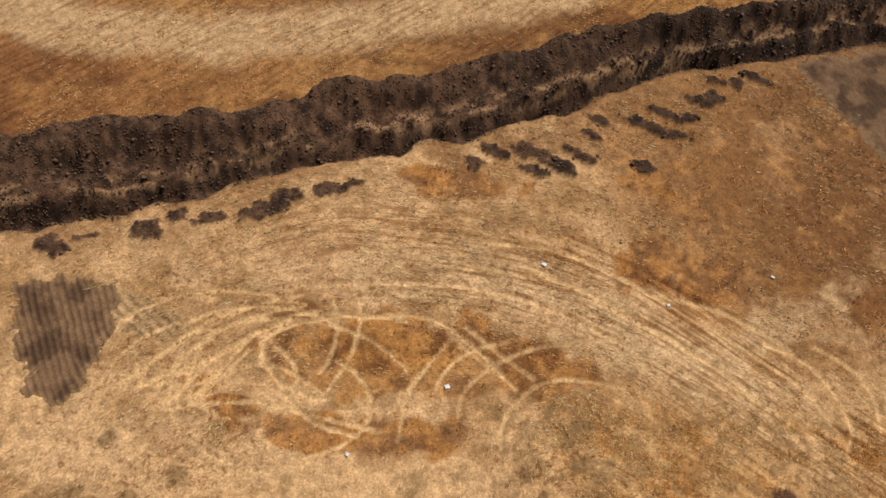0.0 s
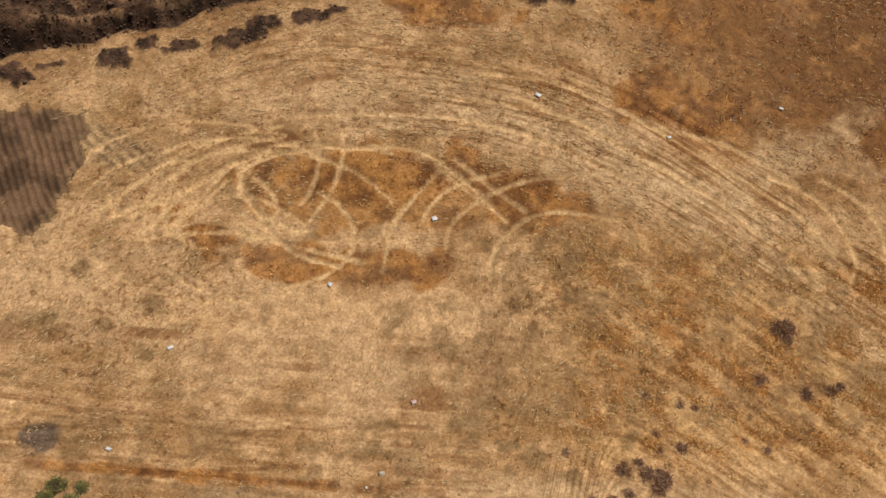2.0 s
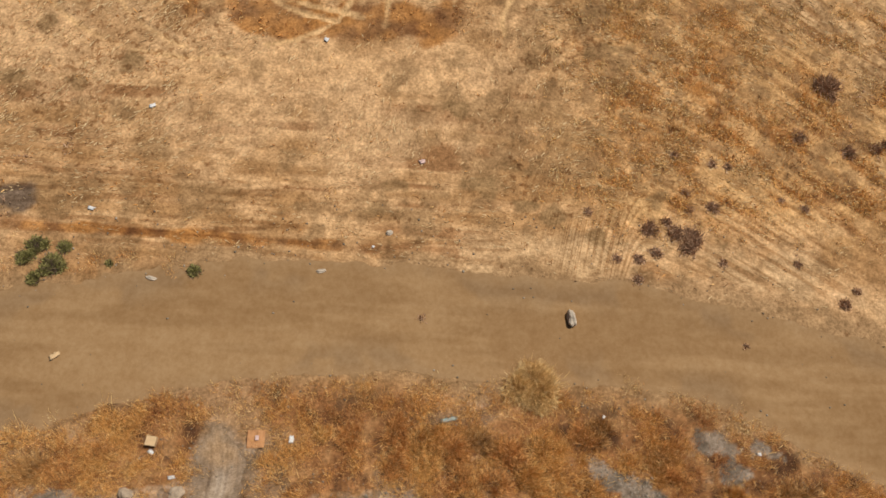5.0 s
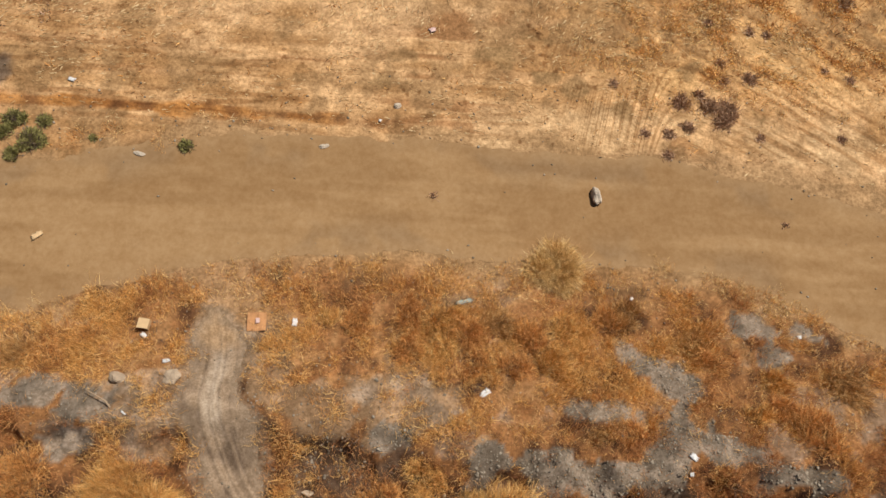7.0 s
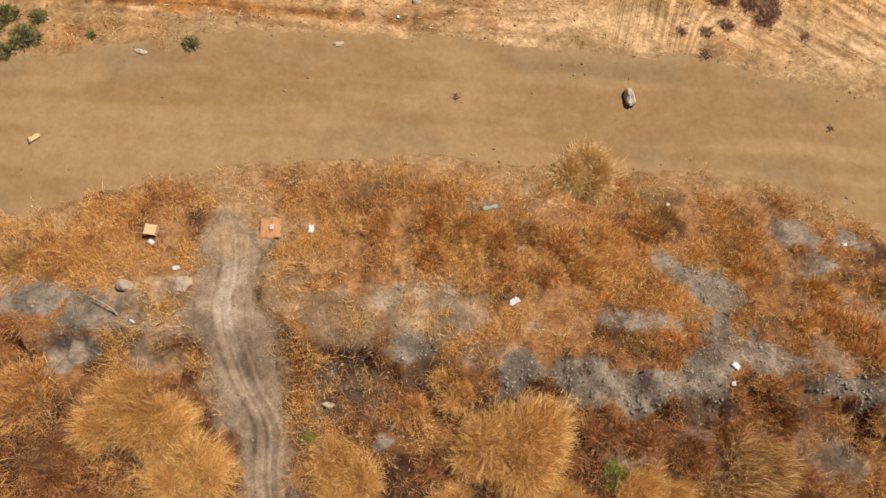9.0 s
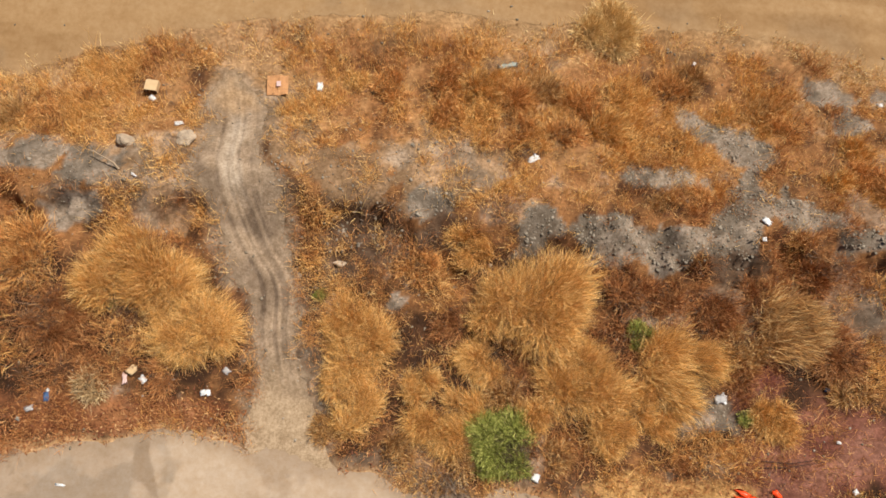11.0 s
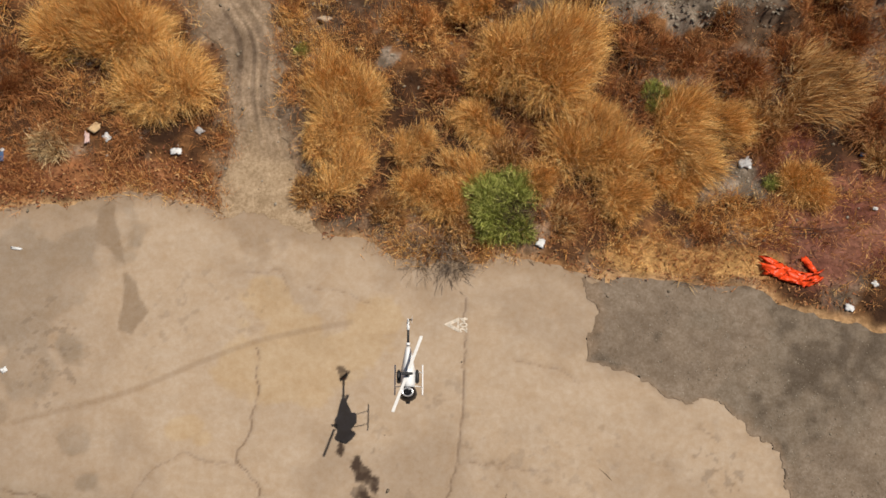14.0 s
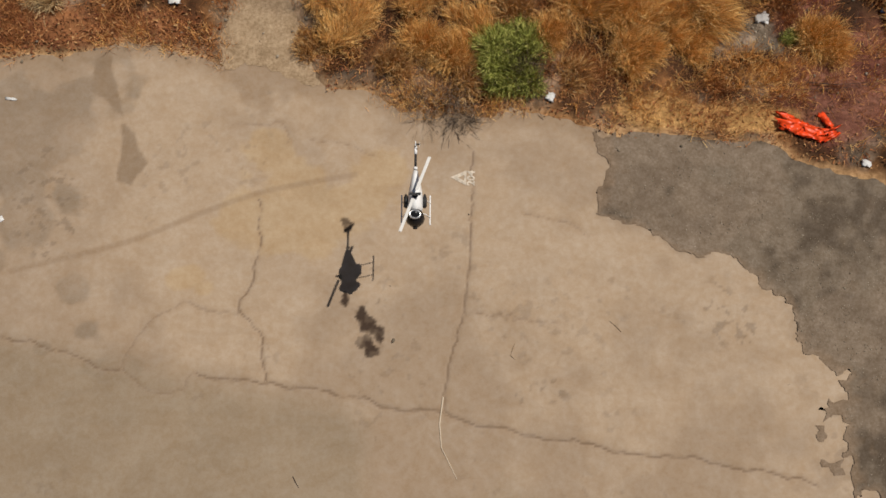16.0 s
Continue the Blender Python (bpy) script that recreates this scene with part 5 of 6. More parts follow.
cx, cy = scatter(110000, -21, 24, 30, 54, lambda x, y: np.maximum(0.75 * spoil(x, y)[0], 0.35 * clods(x, y)))
v, f = lumps(cx, cy, land(cx, cy) + 0.01, RNG.uniform(0.015, 0.052, len(cx)) * (1 + 1.2 * (RNG.random(len(cx)) > 0.95)))
stuff("soil_clods", v, f, M_CLOD, "dark clods of dug soil along the ditch", "soil clods")
M_PEBBLE = blade_material("pebbles", [(0.0, (0.15, 0.12, 0.085)), (0.7, (0.24, 0.195, 0.14)), (1.0, (0.38, 0.32, 0.25))], 0.9)
px_, py_ = scatter(15000, 2.3, 9.5, -2.5, 5.2, lambda x, y: ramp(np.minimum(pad_edge(x, y), gravel_split(x, y)), 0.0, 0.3) * 0.8)
v, f = lumps(px_, py_, 0 * px_ + 0.008, RNG.uniform(0.004, 0.013, len(px_)))
stuff("gravel_stones", v, f, M_PEBBLE, "small grey and brown stones of gravel", "gravel")
ex, ey = scatter(17000, -9, 9.5, 6, 13, lambda x, y: ramp(made_mask(x, y), 0.15, 0.0) * np.maximum(0.7 * np.maximum(grey_mask(x, y), 0.6 * bare_mask(x, y)), 0.5 * ramp(path_mask(x, y), -0.6, -0.1)))
v, f = lumps(ex, ey, land(ex, ey) + 0.006, RNG.uniform(0.006, 0.022, len(ex)) * (1 + 1.2 * (RNG.random(len(ex)) > 0.93)))
M_CRUMB = blade_material("soil_crumbs", [(0.0, (0.15, 0.12, 0.09)), (0.6, (0.24, 0.20, 0.15)), (1.0, (0.34, 0.285, 0.22))], 0.95)
stuff("soil_crumbs", v, f, M_CRUMB, "grey crumbs of eroded soil on the bank and path", "soil")
hx, hy = scatter(16000, -4, 10, 8.6, 12.6, lambda x, y: ramp(made_mask(x, y), 0.0, -0.2) * np.maximum(0.55 * grey_mask(x, y), 0.35 * blobs(x, y, [(-1.8, 9.9, 1.4, 0.6), (-3.4, 10.7, 0.3, 0.6)], 0.6, 0.7, 4)))
v, f = lumps(hx, hy, land(hx, hy) - 0.01, RNG.uniform(0.012, 0.042, len(hx)), 0.45)
stuff("soil_lumps", v, f, M_CRUMB, "rough grey lumps of the eroded bank", "soil")
qx, qy = scatter(2600, -11, 12, -2, 20, lambda x, y: np.where(y > 5.5, 0.8, 0.03) * ramp(road_mask(x, y), 0.6, 0.0).clip(0.1, 1))
v, f = lumps(qx, qy, land(qx, qy) + 0.012, RNG.uniform(0.008, 0.035, len(qx)))
stuff("loose_stones", v, f, M_PEBBLE, "loose stones on the road and bare earth", "stones")


def boulder(name, x, y, size, label, turn=0.0, mat=M_STONE):
    bm = bmesh.new()
    bmesh.ops.create_icosphere(bm, subdivisions=3, radius=1.0)
    for q in bm.verts:
        n = noise.noise(q.co * 1.3 + Vector((x, y, 0))) * 0.35 + noise.noise(q.co * 3.5 + Vector((y, x, 3))) * 0.12
        q.co = Vector([c * (1 + n) for c in q.co])
        q.co = Vector((q.co.x * size[0], q.co.y * size[1], max(q.co.z, -0.5) * size[2]))
    me = bpy.data.meshes.new(name)
    bm.to_mesh(me)
    bm.free()
    me.materials.append(mat)
    ob = new(name, me)
    ob.matrix_basis = pose(x, y, float(land(np.array([x]), np.array([y]))[0]) + size[2] * 0.3, 0, 0, turn)
    return tagged(ob, label, "rock")


boulder("rock", 4.53, 16.92, (0.12, 0.27, 0.2), "pale upright rock standing alone on the dirt road", 8)
boulder("rock", -6.55, 11.57, (0.21, 0.14, 0.14), "grey-brown boulder lying on bare earth", -15, M_GREYROCK)
boulder("rock", -5.32, 11.6, (0.2, 0.17, 0.08), "flat tan rock beside the dirt track", 30, M_GREYROCK)
boulder("rock", -0.72, 19.12, (0.1, 0.08, 0.07), "small tan stone at the field's edge", 20)
boulder("rock", -2.55, 17.8, (0.14, 0.06, 0.05), "low flat pale stone at the road's edge", 12)
boulder("rock", -7.1, 17.25, (0.14, 0.06, 0.05), "low flat pale stone beside roadside weeds", -10)
boulder("rock", -2.1, 9.28, (0.16, 0.07, 0.07), "broken pale block on the bank", -12, plain_material("pale_block", (0.55, 0.42, 0.30), 0.85, 0.2, 9))

# ---- litter ----
LITTER_MATS = {k: plain_material("litter_" + k, c, r, 0.1, 8) for k, c, r in (
    ("white", (0.68, 0.67, 0.66), 0.5), ("grey", (0.42, 0.40, 0.39), 0.6), ("tan", (0.58, 0.40, 0.22), 0.8), ("blue", (0.06, 0.11, 0.22), 0.4),
    ("teal", (0.30, 0.36, 0.34), 0.6), ("pink", (0.60, 0.42, 0.38), 0.6), ("orange", (0.85, 0.075, 0.015), 0.35), ("brown", (0.46, 0.23, 0.10), 0.85), ("dark", (0.03, 0.02, 0.02), 0.8))}


def crumple(w, d, rise, seed, nx=7, ny=6):
    """A crumpled sheet with a folded underside."""
    r = np.random.default_rng(seed)
    u, q = np.meshgrid(np.linspace(-1, 1, nx), np.linspace(-1, 1, ny))
    x = u * w / 2 * (1 + r.normal(size=u.shape) * 0.12) + r.normal(size=u.shape) * w * 0.03
    y = q * d / 2 * (1 + r.normal(size=u.shape) * 0.12) + r.normal(size=u.shape) * d * 0.03
    z = rise * (0.25 + 0.75 * r.random(u.shape)) * (1.15 - 0.75 * np.maximum(np.abs(u), np.abs(q)))
    top = np.stack([x, y, z], -1).reshape(-1, 3)
    under = np.stack([x * 0.9, y * 0.9, z * 0.2], -1).reshape(-1, 3)
    i = np.arange(nx * ny).reshape(ny, nx)
    a, b, c, e = i[:-1, :-1].ravel(), i[:-1, 1:].ravel(), i[1:, 1:].ravel(), i[1:, :-1].ravel()
    t = np.concatenate([np.stack([a, b, c], 1), np.stack([a, c, e], 1)])
    rim = np.concatenate([i[0], i[1:, -1], i[-1, -2::-1], i[-2:0:-1, 0]])
    nxt, m = np.roll(rim, -1), nx * ny
    sides = np.concatenate([np.stack([rim, rim + m, nxt + m], 1), np.stack([rim, nxt + m, nxt], 1)])
    return np.concatenate([top, under]), np.concatenate([t, t[:, ::-1] + m, sides])


def litter(name, x, y, w, d, colour, label, category, turn=0.0, rise=0.05, above=0.03):
    v, f = crumple(w, d, rise, int(abs(x * 91 + y * 37)))
    me = mesh_arrays(name, v, f)
    me.materials.append(LITTER_MATS[colour])
    ob = new(name, me)
    z = 0.0 if float(pad_edge(np.array([x]), np.array([y]))[0]) > 0.1 else float(land(np.array([x]), np.array([y]))[0]) + above
    ob.matrix_basis = pose(x, y, z, 0, 0, turn)
    return tagged(ob, label, category, "litter on the ground")


for k, (x, y, w, d, colour, label) in enumerate((
        (-5.73, 6.87, 0.17, 0.12, "white", "small white crumpled carton among dry weeds"),
        (-4.51, 6.66, 0.22, 0.13, "white", "torn white plastic wrapper on leaf litter"),
        (-5.97, 7.05, 0.17, 0.22, "tan", "torn tan paper scrap among dry weeds"),
        (-6.11, 6.88, 0.10, 0.24, "pink", "bent greyish-pink cardboard strip"),
        (-4.19, 7.1, 0.16, 0.13, "grey", "grey crumpled plastic beside the track"),
        (-7.57, 6.5, 0.13, 0.20, "blue", "dark blue crushed can among weeds"),
        (-7.56, 6.62, 0.07, 0.07, "white", "small white cup beside a blue can"),
        (-7.87, 6.27, 0.18, 0.12, "grey", "flattened grey bag near the concrete"),
        (-8.06, 6.08, 0.10, 0.07, "teal", "small teal plastic scrap"),
        (5.39, 6.9, 0.26, 0.18, "grey", "grey translucent plastic bag in weeds"),
        (5.45, 6.85, 0.14, 0.1, "white", "white torn end of a plastic bag"),
        (3.28, 6.32, 0.24, 0.22, "grey", "crumpled grey plastic tub lying in a bush"),
        (1.8, 5.31, 0.17, 0.17, "white", "white paper scrap at the concrete edge"),
        (6.32, 6.42, 0.2, 0.12, "grey", "grey rag beneath a golden bush"),
        (7.53, 7.14, 0.13, 0.1, "blue", "blue plastic scrap in red-brown earth"),
        (7.48, 4.8, 0.11, 0.11, "white", "small white carton on red-brown earth"),
        (7.02, 4.37, 0.17, 0.12, "white", "white crumpled paper by the gravel"),
        (7.85, 5.24, 0.12, 0.1, "white", "white paper scrap on red-brown earth"),
        (7.62, 6.14, 0.1, 0.06, "white", "tiny white paper scrap on bare earth"),
        (-6.93, 2.86, 0.12, 0.1, "white", "small white paper scrap on the concrete"),
        (-7.07, 4.9, 0.2, 0.05, "white", "thin white plastic shred on the concrete"),
        (1.71, 11.6, 0.30, 0.2, "white", "white plastic bag caught on dry weeds"),
        (-2.82, 13.14, 0.13, 0.22, "white", "white crushed bottle at the weeds' edge"),
        (6.3, 10.32, 0.2, 0.14, "white", "white torn bag on the grey bank"),
        (6.22, 9.95, 0.1, 0.1, "white", "small white paper ball on the bank"),
        (5.3, 14.17, 0.08, 0.14, "white", "small white scrap near the road"),
        (9.42, 13.42, 0.13, 0.1, "white", "white scrap on grey earth by the road"),
        (-6.23, 12.62, 0.16, 0.12, "white", "white paper in front of a carton"),
        (-5.55, 12.0, 0.2, 0.1, "white", "torn white paper beside the track"),
        (-6.2, 10.75, 0.14, 0.05, "white", "white plastic strip on grey earth"),
        (1.2, 13.87, 0.5, 0.12, "teal", "faded blue-grey tarp strip among weeds"),
        (4.05, 33.52, 0.34, 0.22, "white", "white plastic bag lying in the field"),
        (9.18, 32.28, 0.22, 0.16, "white", "white scrap lying in rusty grass"),
        (13.65, 33.8, 0.24, 0.16, "white", "white scrap in dark rusty grass"),
        (0.36, 28.16, 0.26, 0.24, "white", "white crumpled bag between wheel tracks"),
        (-3.09, 25.3, 0.2, 0.2, "white", "white crumpled paper in straw stubble"),
        (-8.0, 22.6, 0.24, 0.16, "white", "white crumpled plastic in straw stubble"),
        (-9.1, 19.18, 0.26, 0.14, "white", "white plastic bottle in straw stubble"),
        (0.1, 21.5, 0.24, 0.18, "pink", "brownish-pink scrap in straw stubble"),
        (-1.15, 18.65, 0.1, 0.1, "white", "tiny white scrap near the road's edge"),
        (-9.18, 14.95, 0.3, 0.16, "tan", "crumpled tan paper at the road's edge"))):
    litter("litter", x, y, w * (0.9 if y < 18 else 0.75), d * (0.9 if y < 18 else 0.75), colour, label, "litter", (k * 47) % 90 - 45)


def box_mesh(name, sx_, sy_, sz_, bevel=0.004):
    bm = bmesh.new()
    bmesh.ops.create_cube(bm, size=1.0)
    for q in bm.verts:
        q.co = Vector((q.co.x * sx_, q.co.y * sy_, q.co.z * sz_ + sz_ / 2))
    if bevel:
        bmesh.ops.bevel(bm, geom=bm.edges[:], offset=bevel, segments=2, affect="EDGES")
    me = bpy.data.meshes.new(name)
    bm.to_mesh(me)
    bm.free()
    return me


card = tagged(thing("cardboard_sheet", -3.7, 13.1, None, 4), "flattened brown cardboard lying on straw", "cardboard")
card.location.z += 0.05
bm = bmesh.new()
bmesh.ops.create_grid(bm, x_segments=8, y_segments=8, size=0.5)
for q in bm.verts:
    q.co = Vector((q.co.x * 0.44, q.co.y * 0.46, 0.05 * noise.noise(q.co * 3) + 0.06 * q.co.x ** 2 + 0.03))
bmesh.ops.solidify(bm, geom=bm.faces[:], thickness=0.012)
me = bpy.data.meshes.new("panel")
bm.to_mesh(me)
bm.free()
part("panel", me, LITTER_MATS["brown"], card)
part("printed_mark", box_mesh("printed_mark", 0.09, 0.12, 0.004, 0), LITTER_MATS["pink"], card, "small faded printed patch").location = (0.03, 0.02, 0.065)
carton = tagged(thing("carton", -6.26, 12.88, None, -6), "small open tan cardboard carton on straw", "carton")
for name, loc, dims in (("top_panel", (0, 0, 0.16), (0.26, 0.24, 0.008)), ("side_panel", (-0.126, 0, 0), (0.008, 0.24, 0.16)), ("side_panel", (0.126, 0, 0), (0.008, 0.24, 0.16)), ("back_panel", (0, 0.116, 0), (0.244, 0.008, 0.16))):
    part(name, box_mesh(name, *dims, 0.002), LITTER_MATS["tan"], carton).location = loc


def stick(name, pts, radius, mat, label, category="stick"):
    """A crooked branch along points."""
    cu = bpy.data.curves.new(name, "CURVE")
    cu.dimensions, cu.bevel_depth, cu.bevel_resolution, cu.use_fill_caps = "3D", radius, 2, True
    sp = cu.splines.new("POLY")
    sp.points.add(len(pts) - 1)
    for k, q in enumerate(pts):
        sp.points[k].co = (*q, 1)
        sp.points[k].radius = 1 - 0.6 * k / (len(pts) - 1)
    cu.materials.append(mat)
    return tagged(new(name, cu), label, category)


def on_land(x, y, up):
    return (x, y, float(land(np.array([x]), np.array([y]))[0]) + up)


M_BRANCH = plain_material("bare_branch", (0.36, 0.26, 0.17), 0.85, 0.2, 12)
M_DARKSTICK = plain_material("dark_stick", (0.05, 0.035, 0.03), 0.85, 0.3, 12)
stick("branch", [on_land(-6.5, 10.85, 0.02), on_land(-6.62, 10.98, 0.16), on_land(-6.85, 11.1, 0.22), on_land(-7.1, 11.22, 0.25)], 0.025, M_BRANCH, "bare pale branch propped over grey earth")
stick("dark_stick", [on_land(6.1, 5.75, 0.05), on_land(6.6, 5.72, 0.07), on_land(7.3, 5.82, 0.05)], 0.009, M_DARKSTICK, "thin dark stick lying on red-brown earth")
stick("dark_stick", [on_land(6.0, 5.62, 0.05), on_land(6.6, 5.65, 0.08), on_land(7.35, 5.78, 0.06)], 0.007, M_DARKSTICK, "thin dark stick lying on red-brown earth")
stick("twig", [(-2.0, -0.9, 0.006), (-1.95, -0.98, 0.012), (-1.9, -1.06, 0.006)], 0.008, M_DARKSTICK, "small dark twig on the concrete")
stick("straw_wisp", [(1.28, 1.2, 0.006), (1.22, 1.02, 0.01), (1.3, 0.95, 0.006)], 0.007, M_BRANCH, "dry straw wisp on the concrete")
stick("straw_wisp", [(2.95, 1.45, 0.006), (2.85, 1.55, 0.012), (2.75, 1.62, 0.006)], 0.007, M_BRANCH, "dry straw wisp on the concrete")
stick("straw_wisp", [(0.2, 0.35, 0.006), (0.16, -0.05, 0.008), (0.2, -0.4, 0.008), (0.45, -0.85, 0.006)], 0.012, plain_material("pale_cord", (0.62, 0.52, 0.40), 0.8, 0.1, 10), "pale frayed cord lying across a crack", "cord")

# orange plastic: a long crumpled sheet lying in a hook
v, f = crumple(1.0, 0.24, 0.11, 77, 25, 9)
hook = np.stack([6.08 + 0.95 * v[:, 0], 4.96 - 0.22 * np.sin(1.9 * (v[:, 0] + 0.18)) + 0.5 * np.maximum(v[:, 0] - 0.2, 0) + v[:, 1] * (1.1 - 0.5 * v[:, 0]), v[:, 2]], 1)
hook[:, 2] += land(hook[:, 0], hook[:, 1]) + 0.04
me = mesh_arrays("plastic_sheet", hook, f)
me.materials.append(LITTER_MATS["orange"])
tagged(new("plastic_sheet", me), "bright orange crumpled plastic sheet on red-brown earth", "plastic sheet")
v, f = crumple(0.3, 0.1, 0.1, 78, 10, 5)
v = v @ np.array([(0.6, -0.8, 0), (0.8, 0.6, 0), (0, 0, 1)]) + [6.38, 5.1, 0]
v[:, 2] += land(v[:, 0], v[:, 1]) + 0.03
me = mesh_arrays("plastic_scrap", v, f)
me.materials.append(LITTER_MATS["orange"])
tagged(new("plastic_scrap", me), "torn orange plastic strip beside the sheet", "plastic scrap")

# painted survey mark
M_PAINT = plain_material("worn_white_paint", (0.56, 0.48, 0.39), 0.8, 0.4, 14)
mark = tagged(new("painted_mark"), "worn white painted triangle with digits on concrete", "painted marking")
mark.matrix_basis = pose(0.40, 3.86, 0.005)
bm = bmesh.new()
outer = [Vector((-0.21, 0.0, 0)), Vector((0.05, -0.13, 0)), Vector((0.05, 0.13, 0))]
inner = [Vector((-0.08, 0.0, 0)), Vector((0.015, -0.05, 0)), Vector((0.015, 0.05, 0))]
ov, iv = [bm.verts.new(q) for q in outer], [bm.verts.new(q) for q in inner]
for k in range(3):
    bm.faces.new((ov[k], ov[(k + 1) % 3], iv[(k + 1) % 3], iv[k]))
me = bpy.data.meshes.new("triangle")
bm.to_mesh(me)
bm.free()
part("triangle", me, M_PAINT, mark)
cu = bpy.data.curves.new("digits", "FONT")
cu.body, cu.size, cu.align_x, cu.align_y, cu.offset = "204", 0.17, "CENTER", "CENTER", 0.006
cu.materials.append(M_PAINT)
txt = new("digits", cu)
txt.parent = mark
txt.matrix_basis = pose(0.13, 0.0, 0.001, 0, 0, 90)


# ---- model helicopter hovering over the yard ----
def loft(rings, n=20):
    """A closed skin through elliptic rings (y, z, half width, half height)."""
    bm = bmesh.new()
    loops = []
    for y, z, a, b in rings:
        loops.append([bm.verts.new((a * math.cos(2 * math.pi * k / n), y, z + b * math.sin(2 * math.pi * k / n))) for k in range(n)])
    for p, q in zip(loops, loops[1:]):
        for k in range(n):
            bm.faces.new((p[k], p[(k + 1) % n], q[(k + 1) % n], q[k]))
    bm.faces.new(loops[0][::-1])
    bm.faces.new(loops[-1])
    bmesh.ops.recalc_face_normals(bm, faces=bm.faces[:])
    me = bpy.data.meshes.new("skin")
    bm.to_mesh(me)
    bm.free()
    smooth_faces(me)
    return me


def tube(pts, radius, n=8):
    bm = bmesh.new()
    loops = []
    for k, p in enumerate(pts):
        p = Vector(p)
        a = Vector(pts[min(k + 1, len(pts) - 1)]) - Vector(pts[max(k - 1, 0)])
        q = a.to_track_quat("Z", "Y")
        loops.append([bm.verts.new(p + q @ Vector((radius * math.cos(2 * math.pi * j / n), radius * math.sin(2 * math.pi * j / n), 0))) for j in range(n)])
    for p, q in zip(loops, loops[1:]):
        for k in range(n):
            bm.faces.new((p[k], p[(k + 1) % n], q[(k + 1) % n], q[k]))
    bm.faces.new(loops[0][::-1])
    bm.faces.new(loops[-1])
    bmesh.ops.recalc_face_normals(bm, faces=bm.faces[:])
    me = bpy.data.meshes.new("tube")
    bm.to_mesh(me)
    bm.free()
    smooth_faces(me)
    return me


def ring(radius, thick, z, y):
    bm = bmesh.new()
    loops = []
    for k in range(28):
        a = 2 * math.pi * k / 28
        loops.append([bm.verts.new(((radius + thick * math.cos(b)) * math.cos(a), y + (radius + thick * math.cos(b)) * math.sin(a), z + thick * math.sin(b))) for b in [math.pi * j / 4 for j in range(8)]])
    for p, q in zip(loops, loops[1:] + loops[:1]):
        for k in range(8):
            bm.faces.new((p[k], q[k], q[(k + 1) % 8], p[(k + 1) % 8]))
    me = bpy.data.meshes.new("ring")
    bm.to_mesh(me)
    bm.free()
    smooth_faces(me)
    return me


M_WHITE = plain_material("white_gloss_paint", (0.86, 0.86, 0.86), 0.3, 0.03, 8)
M_BLACK = plain_material("black_canopy", (0.012, 0.012, 0.014), 0.25, 0.2, 8)
M_CARBON = plain_material("black_carbon", (0.025, 0.025, 0.027), 0.45, 0.2, 20)
M_SILVER = plain_material("brushed_metal", (0.75, 0.75, 0.76), 0.3, 0.05, 12, 0.9)
M_BLADE = plain_material("pale_blade", (0.72, 0.70, 0.67), 0.4, 0.05, 8)

heli = tagged(new("model_helicopter"), "white model helicopter with black nose hovering over concrete", "helicopter")
heli.matrix_basis = pose(-0.29, 2.76, 2.45, 0, 0, 2) @ Matrix.Diagonal((1.12, 0.86, 1.08, 1))
part("fuselage", loft([(-0.20, -0.03, 0.075, 0.13), (-0.12, -0.03, 0.088, 0.18), (0.0, -0.03, 0.09, 0.19), (0.12, -0.015, 0.08, 0.17), (0.25, 0.01, 0.06, 0.12), (0.36, 0.03, 0.042, 0.065), (0.44, 0.035, 0.026, 0.03)]), M_WHITE, heli, "glossy white tapering body")
nose = part("nose", loft([(-0.395, -0.06, 0.02, 0.03), (-0.38, -0.06, 0.055, 0.08), (-0.34, -0.055, 0.095, 0.135), (-0.28, -0.05, 0.112, 0.16), (-0.23, -0.04, 0.105, 0.165), (-0.18, -0.03, 0.085, 0.15)]), M_BLACK, heli, "rounded glossy black canopy")
part("canopy_ring", ring(0.06, 0.013, 0.118, -0.26), M_SILVER, nose, "bright metal ring")
part("lens", loft([(-0.42, -0.09, 0.025, 0.025), (-0.38, -0.09, 0.03, 0.03)], 16), M_CARBON, nose)
part("camera_ball", loft([(-0.36, -0.23, 0.01, 0.01), (-0.34, -0.23, 0.05, 0.05), (-0.29, -0.23, 0.075, 0.075), (-0.24, -0.23, 0.05, 0.05), (-0.22, -0.23, 0.01, 0.01)]), M_CARBON, heli, "black camera ball under the nose")
boom = part("tail_boom", tube([(0, 0.40, 0.035), (0, 0.86, 0.045)], 0.014), M_CARBON, heli, "thin black tail boom")
part("boom_sleeve", tube([(0, 0.70, 0.042), (0, 0.82, 0.044)], 0.018), M_WHITE, boom, "white sleeve on the boom")
part("boom_clamp", tube([(0, 0.46, 0.036), (0, 0.50, 0.037)], 0.024), M_WHITE, boom, "white clamp")
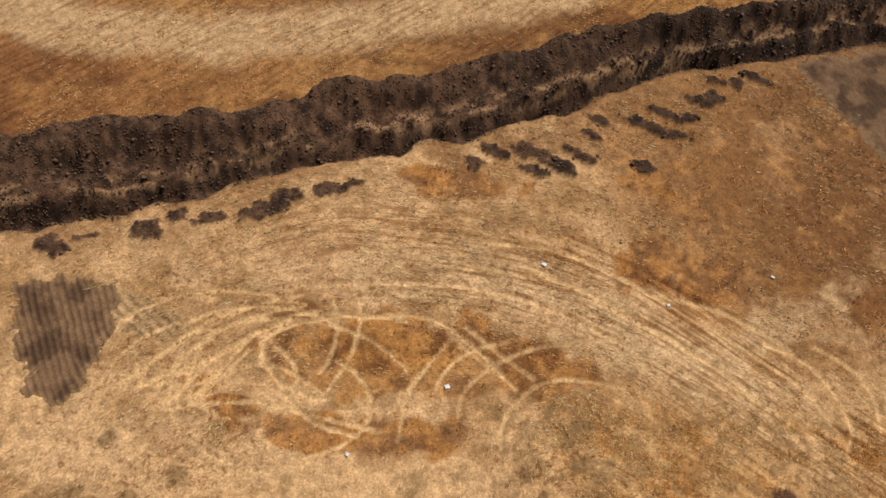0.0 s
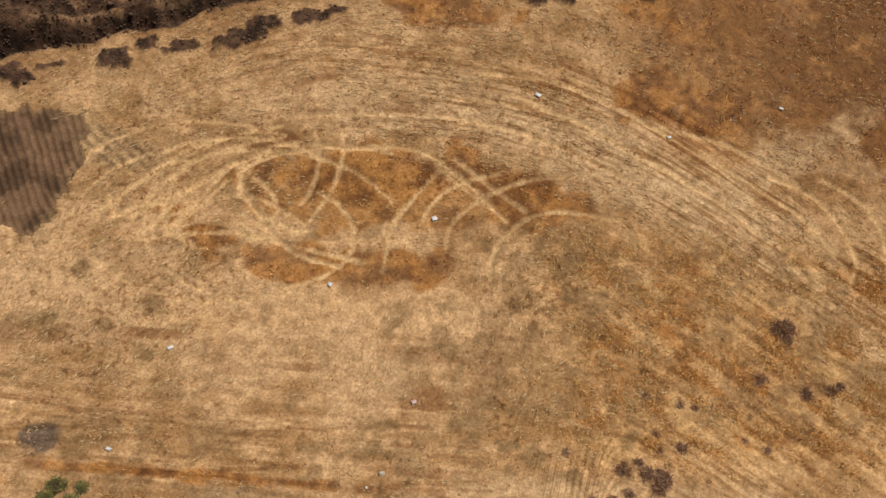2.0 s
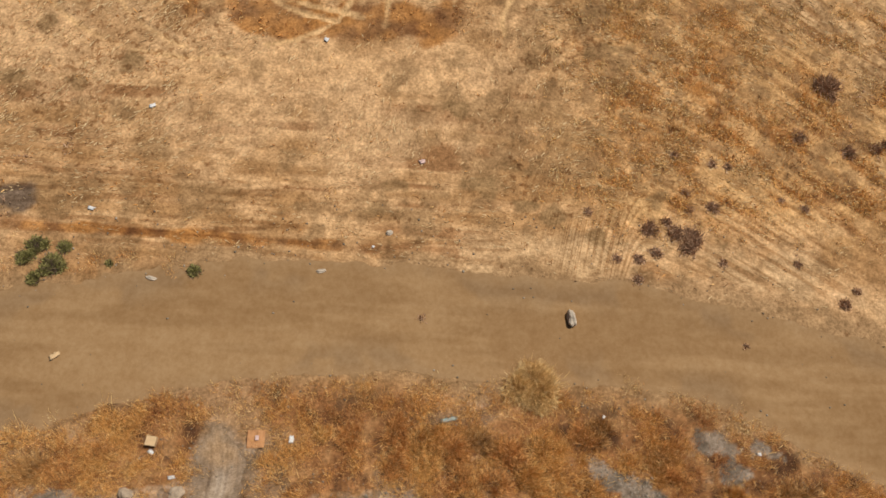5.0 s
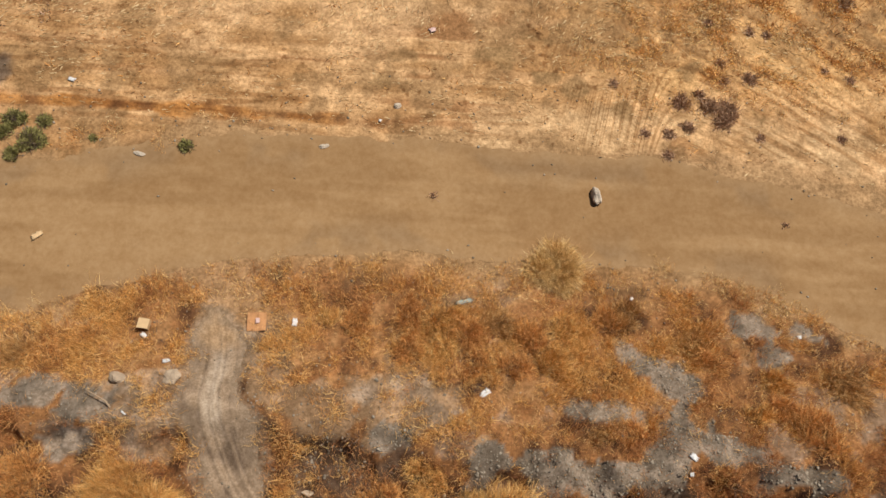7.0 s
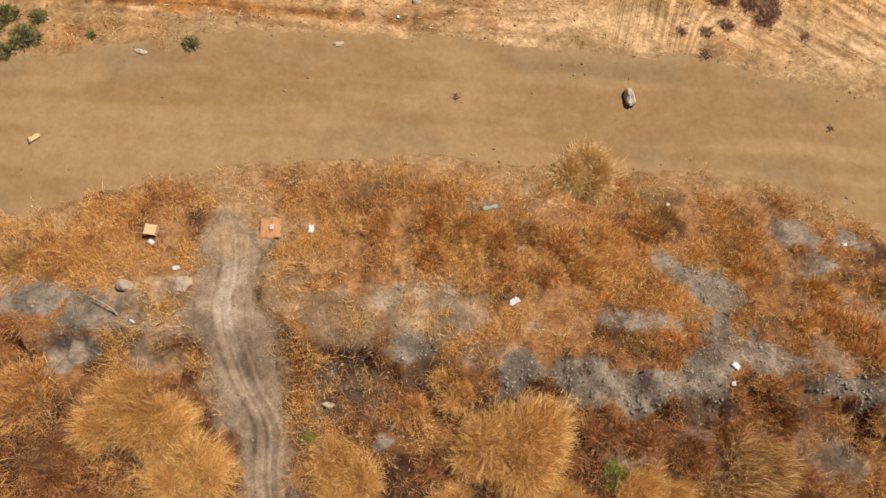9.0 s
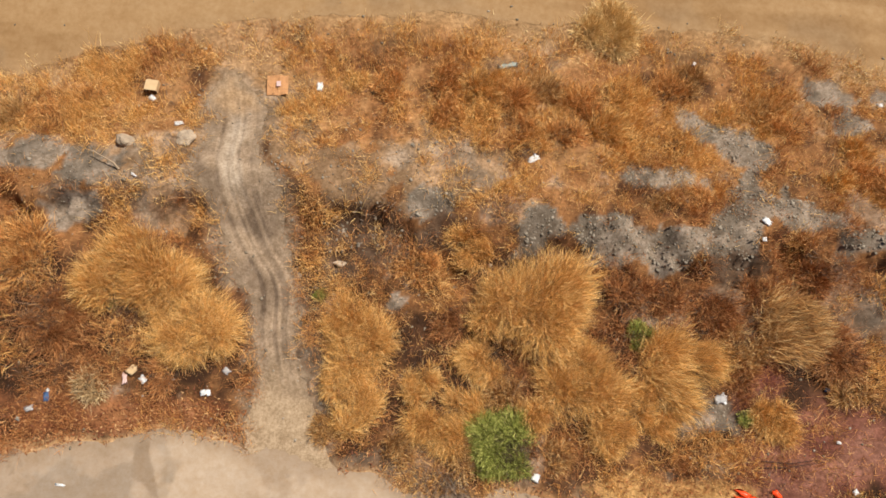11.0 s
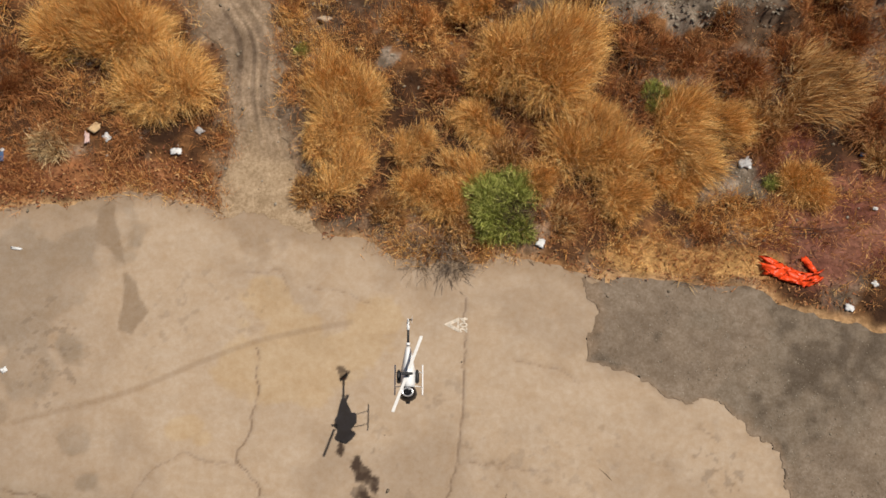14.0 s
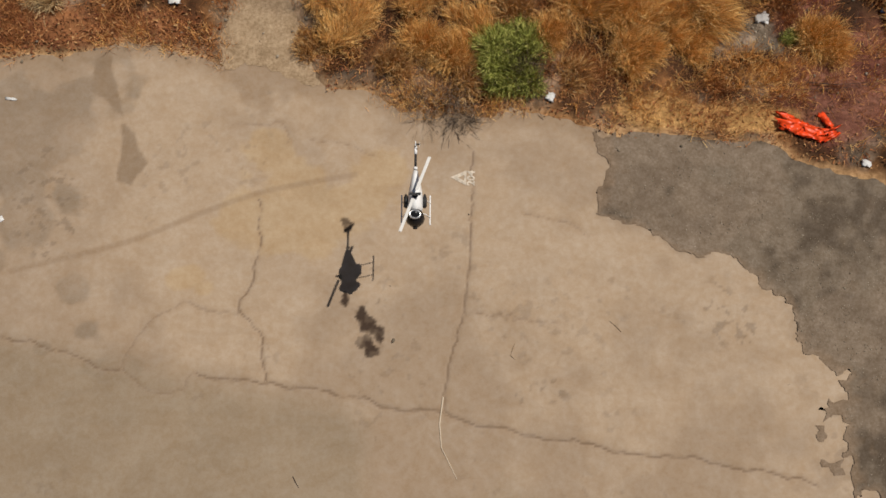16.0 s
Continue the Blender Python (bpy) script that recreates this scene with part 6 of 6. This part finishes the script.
part("tail_fin", box_mesh("tail_fin", 0.008, 0.07, 0.24, 0.002), M_WHITE, heli).matrix_basis = pose(0.0, 0.87, -0.07, 12)
tail = part("tail_rotor", tube([(0.0, 0.86, 0.045), (0.05, 0.86, 0.045)], 0.012), M_CARBON, heli)
for k in (0, 1):
    part("tail_blade", box_mesh("tail_blade", 0.006, 0.024, 0.12, 0.002), M_BLADE, tail).matrix_basis = pose(0.045, 0.86, 0.045, 35 + 180 * k)
mast = part("rotor_mast", tube([(0, 0.0, 0.14), (0, 0.0, 0.26)], 0.012), M_CARBON, heli, "dark rotor mast")
part("rotor_hub", box_mesh("rotor_hub", 0.13, 0.04, 0.025, 0.006), M_CARBON, mast, "black rotor hub").location = (0, 0, 0.245)
part("swashplate", tube([(0, 0, 0.175), (0, 0, 0.19)], 0.035, 16), M_CARBON, mast)
for k in (0, 1):
    blade = part("rotor_blade", box_mesh("rotor_blade", 0.52, 0.036, 0.008, 0.003), M_BLADE, heli, "pale slender rotor blade")
    blade.matrix_basis = pose(0, 0, 0.256, 0, 0, 74 + 180 * k) @ pose(0.33, 0.0, 0)
for side_x in (-1, 1):
    pod = part("side_pod", loft([(-0.10, -0.02, 0.012, 0.02), (-0.07, -0.02, 0.026, 0.05), (0.06, -0.02, 0.026, 0.05), (0.11, -0.02, 0.012, 0.02)], 12), M_CARBON, heli, "black side pod")
    pod.location = (side_x * 0.108, -0.02, 0)
    skid = part("skid", tube([(side_x * 0.17, -0.26, -0.40), (side_x * 0.17, -0.22, -0.42), (side_x * 0.17, 0.18, -0.42), (side_x * 0.17, 0.22, -0.41)], 0.009), M_WHITE, heli, "white skid tube")
    for yy in (-0.14, 0.09):
        part("strut", tube([(side_x * 0.05, yy, -0.16), (side_x * 0.12, yy, -0.26), (side_x * 0.17, yy, -0.42)], 0.008), M_WHITE, skid)
part("belly_gear", box_mesh("belly_gear", 0.11, 0.22, 0.12, 0.02), M_CARBON, heli, "dark camera gear under the belly").location = (0, -0.02, -0.32)
